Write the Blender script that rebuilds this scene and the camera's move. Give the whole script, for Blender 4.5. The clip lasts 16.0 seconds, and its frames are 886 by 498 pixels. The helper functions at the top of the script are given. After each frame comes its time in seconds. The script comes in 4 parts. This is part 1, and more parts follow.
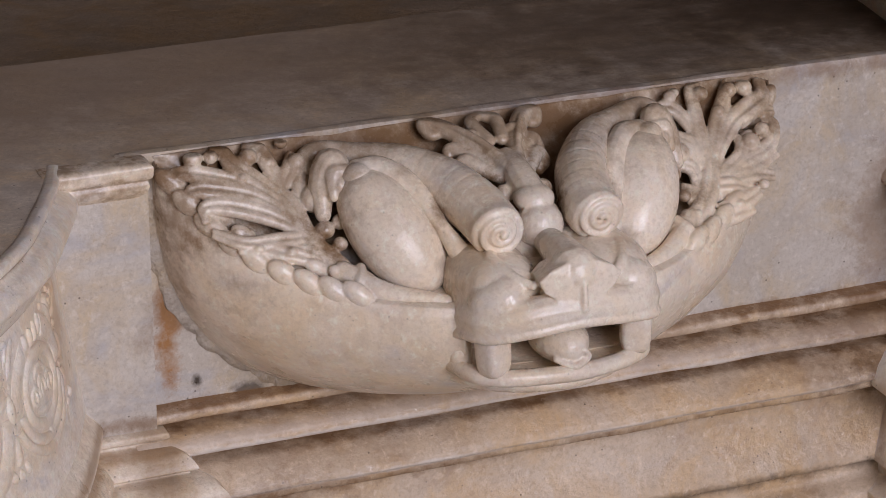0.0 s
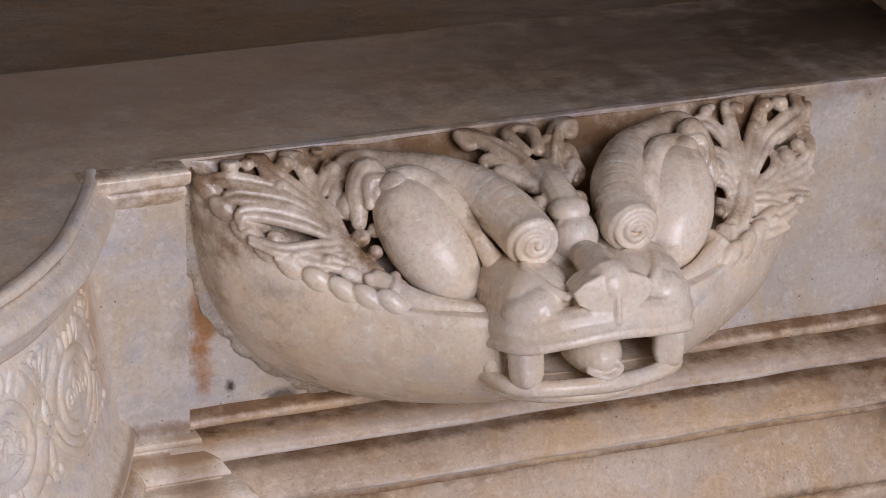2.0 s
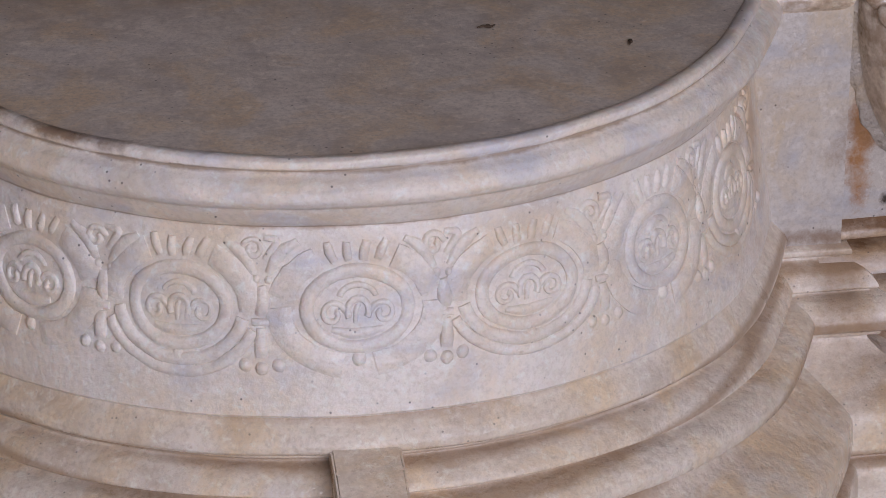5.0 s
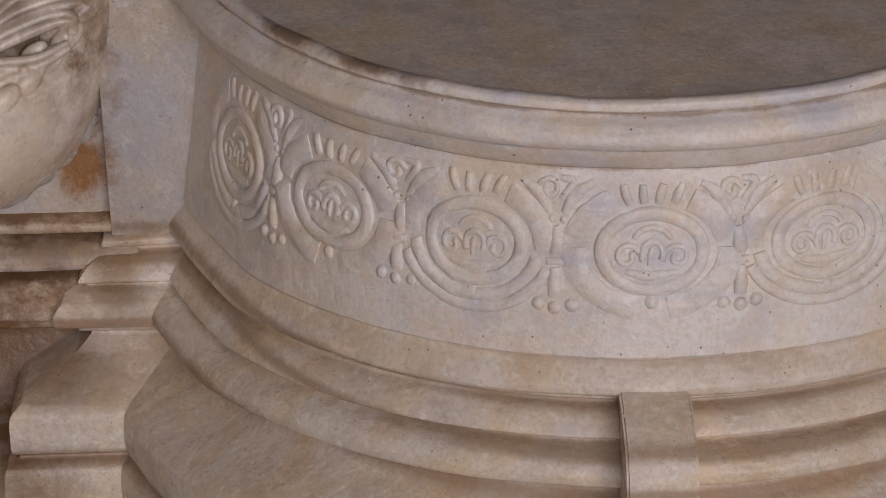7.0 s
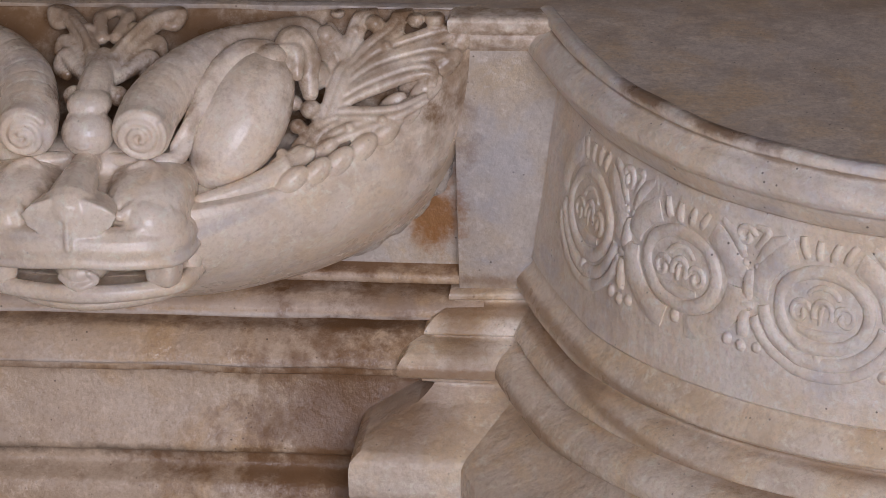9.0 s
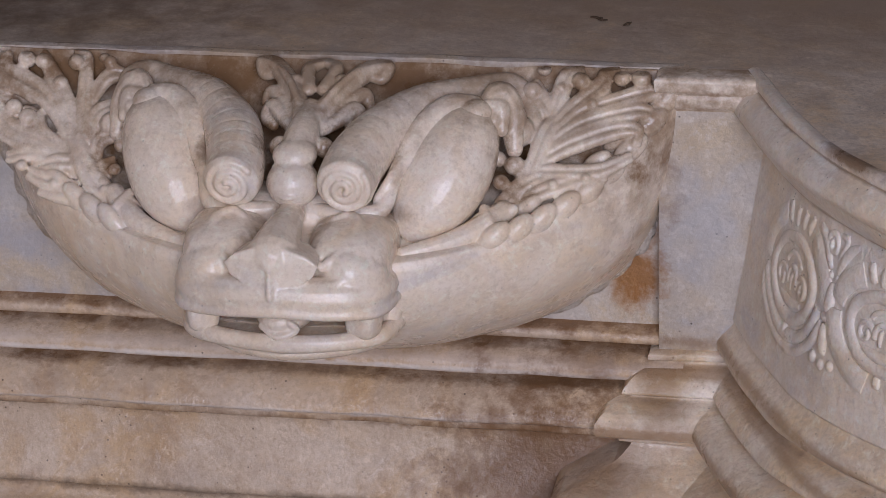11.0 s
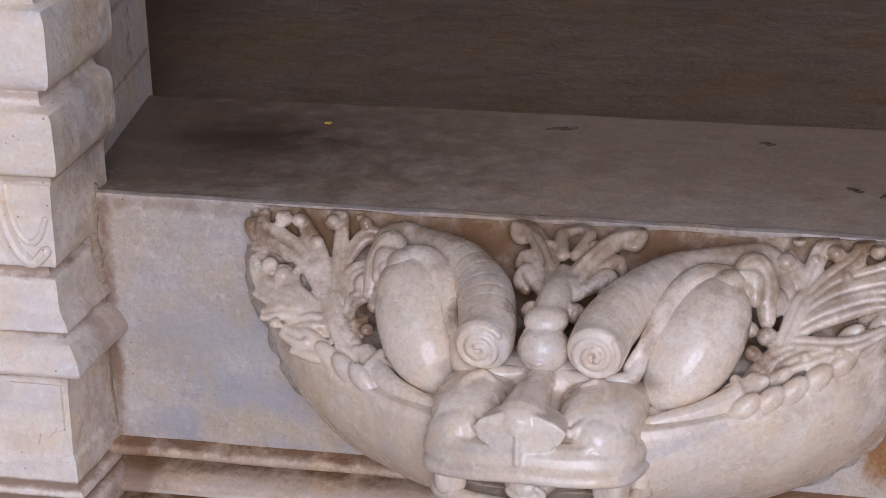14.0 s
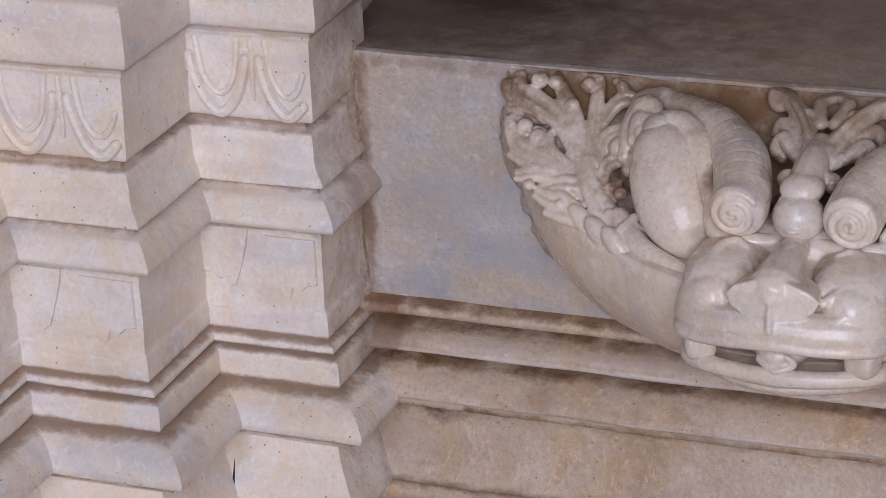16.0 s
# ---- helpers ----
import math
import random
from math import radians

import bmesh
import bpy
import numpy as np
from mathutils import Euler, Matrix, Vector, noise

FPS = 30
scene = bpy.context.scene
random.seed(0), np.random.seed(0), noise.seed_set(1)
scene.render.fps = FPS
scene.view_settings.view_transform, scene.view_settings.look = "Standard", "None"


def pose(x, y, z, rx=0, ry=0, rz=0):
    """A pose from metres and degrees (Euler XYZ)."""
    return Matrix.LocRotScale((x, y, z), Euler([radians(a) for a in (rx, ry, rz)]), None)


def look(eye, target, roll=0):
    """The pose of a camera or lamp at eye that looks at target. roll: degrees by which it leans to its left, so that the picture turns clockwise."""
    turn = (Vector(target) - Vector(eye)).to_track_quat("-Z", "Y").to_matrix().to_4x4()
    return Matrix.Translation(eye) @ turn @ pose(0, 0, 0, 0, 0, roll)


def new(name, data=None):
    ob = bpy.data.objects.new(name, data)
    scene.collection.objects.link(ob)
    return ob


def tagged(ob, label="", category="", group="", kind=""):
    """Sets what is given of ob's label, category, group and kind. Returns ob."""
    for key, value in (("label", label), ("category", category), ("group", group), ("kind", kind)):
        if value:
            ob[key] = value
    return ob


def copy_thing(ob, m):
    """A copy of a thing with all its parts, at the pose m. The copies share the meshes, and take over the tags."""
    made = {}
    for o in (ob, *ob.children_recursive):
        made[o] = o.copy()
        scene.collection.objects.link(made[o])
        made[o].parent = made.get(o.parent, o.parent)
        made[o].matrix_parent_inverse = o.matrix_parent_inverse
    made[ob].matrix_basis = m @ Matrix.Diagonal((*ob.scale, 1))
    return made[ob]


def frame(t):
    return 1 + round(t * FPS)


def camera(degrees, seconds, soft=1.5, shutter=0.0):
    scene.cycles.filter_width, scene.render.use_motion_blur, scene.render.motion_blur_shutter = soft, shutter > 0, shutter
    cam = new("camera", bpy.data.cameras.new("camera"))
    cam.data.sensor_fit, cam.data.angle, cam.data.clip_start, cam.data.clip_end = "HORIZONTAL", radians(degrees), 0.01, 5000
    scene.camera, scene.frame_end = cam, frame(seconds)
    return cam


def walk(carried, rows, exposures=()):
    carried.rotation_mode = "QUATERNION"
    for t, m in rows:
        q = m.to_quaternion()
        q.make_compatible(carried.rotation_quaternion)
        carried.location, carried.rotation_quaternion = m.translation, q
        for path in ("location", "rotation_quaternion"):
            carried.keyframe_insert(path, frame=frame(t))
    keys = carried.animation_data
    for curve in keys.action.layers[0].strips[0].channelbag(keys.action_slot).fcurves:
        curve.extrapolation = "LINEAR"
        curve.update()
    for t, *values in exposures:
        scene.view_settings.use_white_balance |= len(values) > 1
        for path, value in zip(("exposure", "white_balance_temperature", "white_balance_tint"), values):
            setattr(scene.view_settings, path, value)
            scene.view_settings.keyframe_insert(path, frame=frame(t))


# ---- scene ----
cam = camera(17.94, 16.0, soft=0.6)
# seconds, eye in metres, turn in degrees; z = 0 is the top of the threshold
ROWS = [
    (0.0, -0.1276, -1.4793, 0.5568, 68.105, -0.122, -22.774),
    (0.5, -0.1292, -1.4809, 0.5573, 68.122, -0.216, -22.704),
    (1.0, -0.1303, -1.4825, 0.5574, 68.380, -0.375, -22.719),
    (1.5, -0.1315, -1.4837, 0.5569, 68.606, -0.680, -22.688),
    (2.0, -0.1327, -1.4844, 0.5558, 68.414, -0.785, -21.847),
    (2.5, -0.1339, -1.4845, 0.5541, 67.969, -0.428, -18.873),
    (3.0, -0.1349, -1.4844, 0.5522, 67.939, -0.679, -18.138),
    (3.5, -0.1357, -1.4843, 0.5503, 67.369, -0.378, -16.196),
    (4.0, -0.1368, -1.4844, 0.5488, 66.144, 0.352, -12.343),
    (4.5, -0.1380, -1.4847, 0.5479, 65.653, 0.645, -9.693),
    (5.0, -0.1392, -1.4853, 0.5476, 64.676, 0.565, -8.118),
    (7.5, -0.1329, -1.4833, 0.5583, 63.189, 1.707, 0.626),
    (8.0, -0.1334, -1.4833, 0.5565, 64.026, 1.991, 2.928),
    (8.5, -0.1341, -1.4839, 0.5548, 64.753, 1.459, 4.849),
    (9.0, -0.1351, -1.4851, 0.5535, 64.754, 1.590, 6.155),
    (9.5, -0.1360, -1.4864, 0.5528, 65.235, 1.807, 8.307),
    (10.0, -0.1368, -1.4874, 0.5527, 65.945, 1.849, 9.508),
    (12.5, -0.1285, -1.4727, 0.5572, 66.134, 2.550, 12.675),
    (13.0, -0.1299, -1.4743, 0.5585, 67.822, 2.858, 13.943),
    (13.5, -0.1319, -1.4767, 0.5595, 68.841, 2.540, 14.872),
    (14.0, -0.1341, -1.4792, 0.5598, 69.337, 2.374, 15.944),
    (14.5, -0.1362, -1.4811, 0.5591, 68.896, 2.419, 17.168),
    (15.0, -0.1382, -1.4821, 0.5576, 68.515, 2.184, 18.466),
    (15.5, -0.1398, -1.4822, 0.5559, 67.433, 2.363, 19.509),
    (16.0, -0.1411, -1.4819, 0.5546, 66.947, 2.737, 21.102),
]
walk(cam, [(t, pose(x, y, z, rx, ry, rz)) for t, x, y, z, rx, ry, rz in ROWS],
     [(0.0, -0.1, 7300, 9), (2.0, -0.05, 7200, 9), (3.5, 0.08, 6700, 10), (4.5, -0.05, 6600, 10), (5.2, -0.26, 6650, 10), (7.4, -0.55, 7500, 10), (9.0, -0.28, 7150, 10), (10.2, -0.2, 6850, 10), (12.5, -0.15, 6600, 10), (13.2, -0.2, 6550, 10), (14.0, 0.08, 6500, 10), (14.5, 0.1, 6500, 10), (15.2, 0.0, 6500, 10), (16.0, -0.12, 6500, 10)])

# ---- light: daylight from the open front of the hall ----
FLOOR, CEIL = -0.44, 3.3
world = bpy.data.worlds.new("sky")
scene.world = world
world.use_nodes = True
sky = world.node_tree.nodes.new("ShaderNodeTexSky")
sky.sky_type, sky.sun_disc = "NISHITA", False
sky.sun_elevation, sky.sun_rotation = radians(38), radians(150)
world.node_tree.links.new(sky.outputs[0], world.node_tree.nodes["Background"].inputs[0])
world.node_tree.nodes["Background"].inputs[1].default_value = 0.08
sun = new("sun", bpy.data.lights.new("sun", "SUN"))
sun.data.energy, sun.data.angle, sun.data.color = 2.0, radians(0.6), (1, 0.94, 0.85)
sun.matrix_world = look((2, -6, 5), (0, -2, 0))
portal = new("daylight", bpy.data.lights.new("daylight", "AREA"))
portal.data.shape, portal.data.size, portal.data.size_y = "RECTANGLE", 2.4, 2.2
portal.data.energy, portal.data.color = 140, (0.955, 0.985, 1.29)
portal.matrix_world = look((0.75, -4.3, 1.45), (0.0, 0, 0.0))


# ---- materials ----
def marble(name, base, dark, stain, amount, rough=0.42, grime=0.5, speck=0.75, bump=0.3, vein=0.15, spots=(), rag=0.75, wax=0.0, warm=0.7):
    """Old polished marble: grain, clouds, brown stains, specks and fine pitting."""
    m = bpy.data.materials.new(name)
    m.use_nodes = True
    nt = m.node_tree
    N, L = nt.nodes, nt.links
    bsdf = N["Principled BSDF"]
    base, dark = (tuple(min(0.92, c * f) for c, f in zip(q, (1.03, 1.005, 0.93))) for q in (base, dark))
    if wax:
        bsdf.inputs["Subsurface Weight"].default_value = wax
        bsdf.inputs["Subsurface Radius"].default_value = (1.0, 0.55, 0.3)
        bsdf.inputs["Subsurface Scale"].default_value = 0.005
    co = N.new("ShaderNodeTexCoord").outputs["Object"]

    def tex(scale, detail=6.0, rough_=0.6, dist=0.0, stretch=None):
        n = N.new("ShaderNodeTexNoise")
        n.inputs["Scale"].default_value, n.inputs["Detail"].default_value = scale, detail
        n.inputs["Roughness"].default_value, n.inputs["Distortion"].default_value = rough_, dist
        src = co
        if stretch:
            mp = N.new("ShaderNodeMapping")
            mp.inputs["Scale"].default_value = stretch
            L.new(co, mp.inputs[0])
            src = mp.outputs[0]
        L.new(src, n.inputs["Vector"])
        return n.outputs["Fac"]

    def ramp(src, a, b, lo=0.0, hi=1.0):
        n = N.new("ShaderNodeMapRange")
        n.inputs[1].default_value, n.inputs[2].default_value = a, b
        n.inputs[3].default_value, n.inputs[4].default_value = lo, hi
        L.new(src, n.inputs[0])
        return n.outputs[0]

    def mix(fac, a, b):
        n = N.new("ShaderNodeMix")
        n.data_type = "RGBA"
        L.new(fac, n.inputs[0])
        for src, i in ((a, 6), (b, 7)):
            if isinstance(src, tuple):
                n.inputs[i].default_value = (*src, 1)
            else:
                L.new(src, n.inputs[i])
        return n.outputs[2]

    col = mix(ramp(tex(9, 8, 0.62, 0.6), 0.35, 0.68), base, dark)
    grey = tuple(c * f for c, f in zip(base, (0.72, 0.76, 0.86)))
    col = mix(ramp(tex(14, 6, 0.6, 1.5, (0.5, 1, 1.4)), 0.49, 0.66, 0, min(0.9, vein * 2.2)), col, grey)
    ochre = (base[0] * 0.95, base[1] * 0.80, base[2] * 0.57)
    col = mix(ramp(tex(17, 7, 0.62, 0.8), 0.46, 0.62, 0, warm), col, ochre)
    col = mix(ramp(tex(27, 9, 0.7, 0.3), 0.54 - 0.1 * amount, 0.72, 0, 0.85 * amount + 0.08), col, stain)
    col = mix(ramp(tex(70, 8, 0.7, 0.2), 0.52, 0.74, 0, grime), col, tuple(0.55 * a + 0.45 * b for a, b in zip(dark, stain)))
    col = mix(ramp(tex(330, 4, 0.75), 0.47, 0.66, 0, 0.7 * grime + 0.18), col, tuple(0.6 * a + 0.25 * b for a, b in zip(dark, stain)))
    col = mix(ramp(tex(150, 5, 0.7, 0.4), 0.54, 0.70, 0, 0.6), col, tuple(min(0.9, 1.18 * a) for a in base))
    pits = N.new("ShaderNodeTexVoronoi")
    pits.inputs["Scale"].default_value = 150
    L.new(co, pits.inputs["Vector"])
    dots = ramp(pits.outputs["Distance"], 0.12, 0.06, 0, 1)
    gate = ramp(tex(26, 4), 0.5, 0.56)
    both = N.new("ShaderNodeMath")
    both.operation = "MULTIPLY"
    L.new(dots, both.inputs[0])
    L.new(gate, both.inputs[1])
    half = ramp(both.outputs[0], 0, 1, 0, speck)
    col = mix(half, col, (0.05, 0.035, 0.025))
    # soft-edged spots: local stains, and shade of hollows put into the colour
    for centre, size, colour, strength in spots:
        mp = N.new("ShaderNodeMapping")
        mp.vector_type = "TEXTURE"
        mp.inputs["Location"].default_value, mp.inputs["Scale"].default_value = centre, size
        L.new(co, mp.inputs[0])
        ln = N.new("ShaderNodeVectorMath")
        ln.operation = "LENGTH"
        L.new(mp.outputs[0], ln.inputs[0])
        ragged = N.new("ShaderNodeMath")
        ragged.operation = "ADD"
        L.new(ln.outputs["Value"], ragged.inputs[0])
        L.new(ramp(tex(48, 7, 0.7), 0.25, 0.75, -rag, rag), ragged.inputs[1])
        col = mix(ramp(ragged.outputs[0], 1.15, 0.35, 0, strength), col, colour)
    L.new(col, bsdf.inputs["Base Color"])
    L.new(ramp(tex(30, 6, 0.65), 0.3, 0.75, rough - 0.1, rough + 0.2), bsdf.inputs["Roughness"])
    bsdf.inputs["Specular IOR Level"].default_value = 0.45
    b1 = N.new("ShaderNodeBump")
    b1.inputs["Strength"].default_value, b1.inputs["Distance"].default_value = bump, 0.002
    L.new(tex(240, 6, 0.75), b1.inputs["Height"])
    b2 = N.new("ShaderNodeBump")
    b2.inputs["Strength"].default_value, b2.inputs["Distance"].default_value = bump * 1.6, 0.006
    L.new(tex(34, 5, 0.6), b2.inputs["Height"])
    L.new(b1.outputs[0], b2.inputs["Normal"])
    L.new(b2.outputs[0], bsdf.inputs["Normal"])
    return m


# browns for the mask's hollows: grime with the recess shade painted in
GRIME_SHADE = (0.28, 0.165, 0.088)
DIRT_SHADE = (0.20, 0.11, 0.052)
RUST, SOOT, BROWN = (0.34, 0.15, 0.045), (0.045, 0.03, 0.02), (0.205, 0.108, 0.05)
# hollows behind leaves, in the mouth and under brows carry grime and painted shade
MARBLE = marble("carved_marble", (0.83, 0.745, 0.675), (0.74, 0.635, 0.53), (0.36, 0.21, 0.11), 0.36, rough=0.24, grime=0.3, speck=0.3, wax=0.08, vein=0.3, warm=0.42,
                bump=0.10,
                spots=[((0, -0.004, -0.010), (0.5, 0.017, 0.015), GRIME_SHADE, 0.85), ((0, -0.026, -0.042), (0.125, 0.040, 0.022), DIRT_SHADE, 0.9), ((0, -0.085, -0.055), (0.05, 0.02, 0.008), DIRT_SHADE, 0.7), ((0, -0.085, -0.108), (0.06, 0.03, 0.012), GRIME_SHADE, 0.7), ((0, -0.006, -0.02), (0.33, 0.064, 0.085), (0.34, 0.235, 0.15), 0.8)] +
                      [((sx * x, y, z), (a, b, c), DIRT_SHADE, k) for sx in (-1, 1) for x, y, z, a, b, c, k in ((0.114, -0.050, -0.048, 0.016, 0.022, 0.018, 0.9), (0.155, -0.008, -0.016, 0.05, 0.012, 0.022, 0.9), (0.142, -0.026, -0.042, 0.045, 0.014, 0.016, 0.9), (0.055, -0.012, -0.016, 0.03, 0.014, 0.016, 0.85), (0.024, -0.045, -0.034, 0.024, 0.036, 0.022, 0.92), (0.06, -0.004, -0.016, 0.06, 0.012, 0.026, 0.9), (0.018, -0.066, -0.030, 0.012, 0.032, 0.014, 0.9), (0.052, -0.096, -0.054, 0.014, 0.010, 0.006, 0.45), (0.150, -0.030, -0.046, 0.030, 0.016, 0.010, 0.5), (0.018, -0.118, -0.056, 0.008, 0.02, 0.006, 0.6), (0.09, -0.080, -0.071, 0.03, 0.012, 0.006, 0.8), (0.19, -0.02, -0.03, 0.02, 0.02, 0.03, 0.4), (0.056, -0.070, -0.034, 0.006, 0.025, 0.012, 0.7))])
# brown bands between the courses hold dirt and the crevices' shade as colour
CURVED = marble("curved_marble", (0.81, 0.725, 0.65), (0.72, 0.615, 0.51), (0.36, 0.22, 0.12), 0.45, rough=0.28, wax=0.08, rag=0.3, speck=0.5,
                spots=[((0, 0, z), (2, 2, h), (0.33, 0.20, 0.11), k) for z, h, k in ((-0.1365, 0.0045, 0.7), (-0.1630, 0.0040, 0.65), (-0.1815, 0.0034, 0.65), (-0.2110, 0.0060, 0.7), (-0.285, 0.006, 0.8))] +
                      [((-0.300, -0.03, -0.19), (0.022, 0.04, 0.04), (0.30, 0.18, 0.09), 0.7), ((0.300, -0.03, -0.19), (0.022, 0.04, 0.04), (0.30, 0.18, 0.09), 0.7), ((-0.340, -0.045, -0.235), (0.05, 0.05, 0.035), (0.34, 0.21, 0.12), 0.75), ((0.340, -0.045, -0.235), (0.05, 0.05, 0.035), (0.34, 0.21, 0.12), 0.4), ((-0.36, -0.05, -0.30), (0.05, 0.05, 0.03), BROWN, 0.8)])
# thin brown lines put dirt and crease shade into the rim's grooves
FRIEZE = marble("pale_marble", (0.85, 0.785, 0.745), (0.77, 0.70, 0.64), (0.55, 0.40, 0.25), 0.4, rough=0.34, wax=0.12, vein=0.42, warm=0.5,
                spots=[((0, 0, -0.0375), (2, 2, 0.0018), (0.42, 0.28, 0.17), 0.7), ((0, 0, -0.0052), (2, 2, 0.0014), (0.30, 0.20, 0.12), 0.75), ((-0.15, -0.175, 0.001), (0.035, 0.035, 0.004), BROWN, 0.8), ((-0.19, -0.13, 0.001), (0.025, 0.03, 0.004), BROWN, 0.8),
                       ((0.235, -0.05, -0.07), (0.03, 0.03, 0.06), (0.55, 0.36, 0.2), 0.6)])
# groove and under-ledge bands join brown stain and painted shade; ribs get pale lines
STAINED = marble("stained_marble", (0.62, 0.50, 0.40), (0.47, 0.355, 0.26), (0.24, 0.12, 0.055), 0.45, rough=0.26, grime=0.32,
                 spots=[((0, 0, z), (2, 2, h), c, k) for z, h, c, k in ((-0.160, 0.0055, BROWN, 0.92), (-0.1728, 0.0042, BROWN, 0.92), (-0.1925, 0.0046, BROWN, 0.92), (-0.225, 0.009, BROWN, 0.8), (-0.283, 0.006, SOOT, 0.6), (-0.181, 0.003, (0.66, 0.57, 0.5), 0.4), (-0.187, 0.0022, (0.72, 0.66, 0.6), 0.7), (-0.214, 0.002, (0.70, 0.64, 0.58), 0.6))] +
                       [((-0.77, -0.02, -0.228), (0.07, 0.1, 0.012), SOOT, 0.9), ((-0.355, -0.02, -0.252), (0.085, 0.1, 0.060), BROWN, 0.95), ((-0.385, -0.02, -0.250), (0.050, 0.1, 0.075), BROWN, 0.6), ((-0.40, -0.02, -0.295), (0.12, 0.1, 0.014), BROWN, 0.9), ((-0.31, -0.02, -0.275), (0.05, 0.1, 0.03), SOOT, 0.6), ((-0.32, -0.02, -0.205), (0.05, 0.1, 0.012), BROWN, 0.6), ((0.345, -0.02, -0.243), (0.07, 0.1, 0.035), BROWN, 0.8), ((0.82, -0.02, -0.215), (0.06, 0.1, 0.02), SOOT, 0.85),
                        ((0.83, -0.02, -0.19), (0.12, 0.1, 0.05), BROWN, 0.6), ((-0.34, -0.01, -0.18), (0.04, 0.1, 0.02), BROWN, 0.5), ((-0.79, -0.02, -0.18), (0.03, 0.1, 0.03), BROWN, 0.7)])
PANEL = marble("grey_marble", (0.57, 0.53, 0.51), (0.47, 0.42, 0.38), (0.34, 0.255, 0.19), 0.4, rough=0.3, vein=0.5,
               spots=[((-0.735, 0, -0.09), (0.05, 0.1, 0.025), (0.41, 0.40, 0.40), 0.6), ((-0.70, 0, -0.125), (0.06, 0.1, 0.016), (0.38, 0.38, 0.41), 0.6), ((-0.76, 0, -0.15), (0.03, 0.1, 0.012), (0.36, 0.36, 0.38), 0.6), ((-0.28, 0, -0.09), (0.02, 0.1, 0.03), (0.42, 0.42, 0.44), 0.5), ((-0.321, 0, -0.125), (0.019, 0.1, 0.034), RUST, 0.95), ((0.317, 0, -0.112), (0.009, 0.1, 0.045), RUST, 0.95), ((0.33, 0, -0.10), (0.03, 0.1, 0.02), BROWN, 0.5), ((0.368, 0, -0.161), (0.014, 0.1, 0.007), SOOT, 0.8),
                      ((0.334, 0, -0.1487), (0.0035, 0.1, 0.004), SOOT, 0.95), ((0.815, 0, -0.12), (0.04, 0.1, 0.06), BROWN, 0.45), ((-0.797, 0, -0.08), (0.006, 0.1, 0.14), BROWN, 0.75), ((-0.325, 0, -0.08), (0.028, 0.1, 0.06), BROWN, 0.6), ((-0.55, 0, -0.004), (0.3, 0.1, 0.006), BROWN, 0.5), ((0.6, 0, -0.004), (0.3, 0.1, 0.008), BROWN, 0.55), ((-0.55, 0, -0.166), (0.6, 0.1, 0.005), BROWN, 0.6), ((0.6, 0, -0.166), (0.6, 0.1, 0.006), BROWN, 0.7)])
# browner towards the back edge, darkest at the ends beside the jambs
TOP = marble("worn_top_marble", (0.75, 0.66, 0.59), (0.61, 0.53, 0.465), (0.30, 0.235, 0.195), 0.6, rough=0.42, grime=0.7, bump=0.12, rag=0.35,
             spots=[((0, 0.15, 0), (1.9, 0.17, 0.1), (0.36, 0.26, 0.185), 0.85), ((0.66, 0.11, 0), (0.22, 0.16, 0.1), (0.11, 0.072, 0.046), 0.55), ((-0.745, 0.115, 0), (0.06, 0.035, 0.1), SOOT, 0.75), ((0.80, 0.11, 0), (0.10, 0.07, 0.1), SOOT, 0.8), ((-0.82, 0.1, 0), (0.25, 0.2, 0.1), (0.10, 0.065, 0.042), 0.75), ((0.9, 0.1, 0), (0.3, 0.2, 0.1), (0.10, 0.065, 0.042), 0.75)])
# brown lines along the profile's grooves: dirt with recess shade painted in
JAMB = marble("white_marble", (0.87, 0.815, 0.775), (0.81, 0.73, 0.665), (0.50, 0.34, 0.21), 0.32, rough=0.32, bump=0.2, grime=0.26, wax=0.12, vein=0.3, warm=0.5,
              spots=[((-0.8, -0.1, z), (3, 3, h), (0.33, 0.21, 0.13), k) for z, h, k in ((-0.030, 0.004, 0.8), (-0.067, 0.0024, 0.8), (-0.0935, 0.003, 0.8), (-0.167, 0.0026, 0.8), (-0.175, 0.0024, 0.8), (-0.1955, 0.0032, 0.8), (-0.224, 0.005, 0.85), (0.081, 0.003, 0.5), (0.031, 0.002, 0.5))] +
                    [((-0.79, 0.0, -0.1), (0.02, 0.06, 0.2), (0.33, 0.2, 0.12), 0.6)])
DARK = marble("dark_floor_stone", (0.34, 0.255, 0.195), (0.26, 0.19, 0.14), (0.11, 0.075, 0.05), 0.4, rough=0.5)
HALL = marble("hall_stone", (0.27, 0.23, 0.19), (0.21, 0.175, 0.145), (0.15, 0.1, 0.07), 0.3, rough=0.6)
MORTAR_PALE = marble("pale_mortar", (0.52, 0.47, 0.43), (0.40, 0.34, 0.29), (0.22, 0.15, 0.10), 0.5, rough=0.8, bump=0.9)
MORTAR = marble("old_mortar", (0.46, 0.38, 0.31), (0.33, 0.25, 0.19), (0.17, 0.10, 0.06), 0.6, rough=0.8, bump=0.8)


# ---- mesh helpers ----
def part(name, bm, material, parent=None, label="", smooth=True):
    bmesh.ops.recalc_face_normals(bm, faces=bm.faces)
    me = bpy.data.meshes.new(name)
    bm.to_mesh(me)
    bm.free()
    me.materials.append(material)
    if smooth:
        me.shade_smooth()
        me.set_sharp_from_angle(angle=radians(42))
    ob = new(name, me)
    if parent:
        ob.parent = parent
    if label:
        ob["label"] = label
    return ob


def thing(name, label, category, group="", kind=""):
    return tagged(new(name), label, category, group, kind)


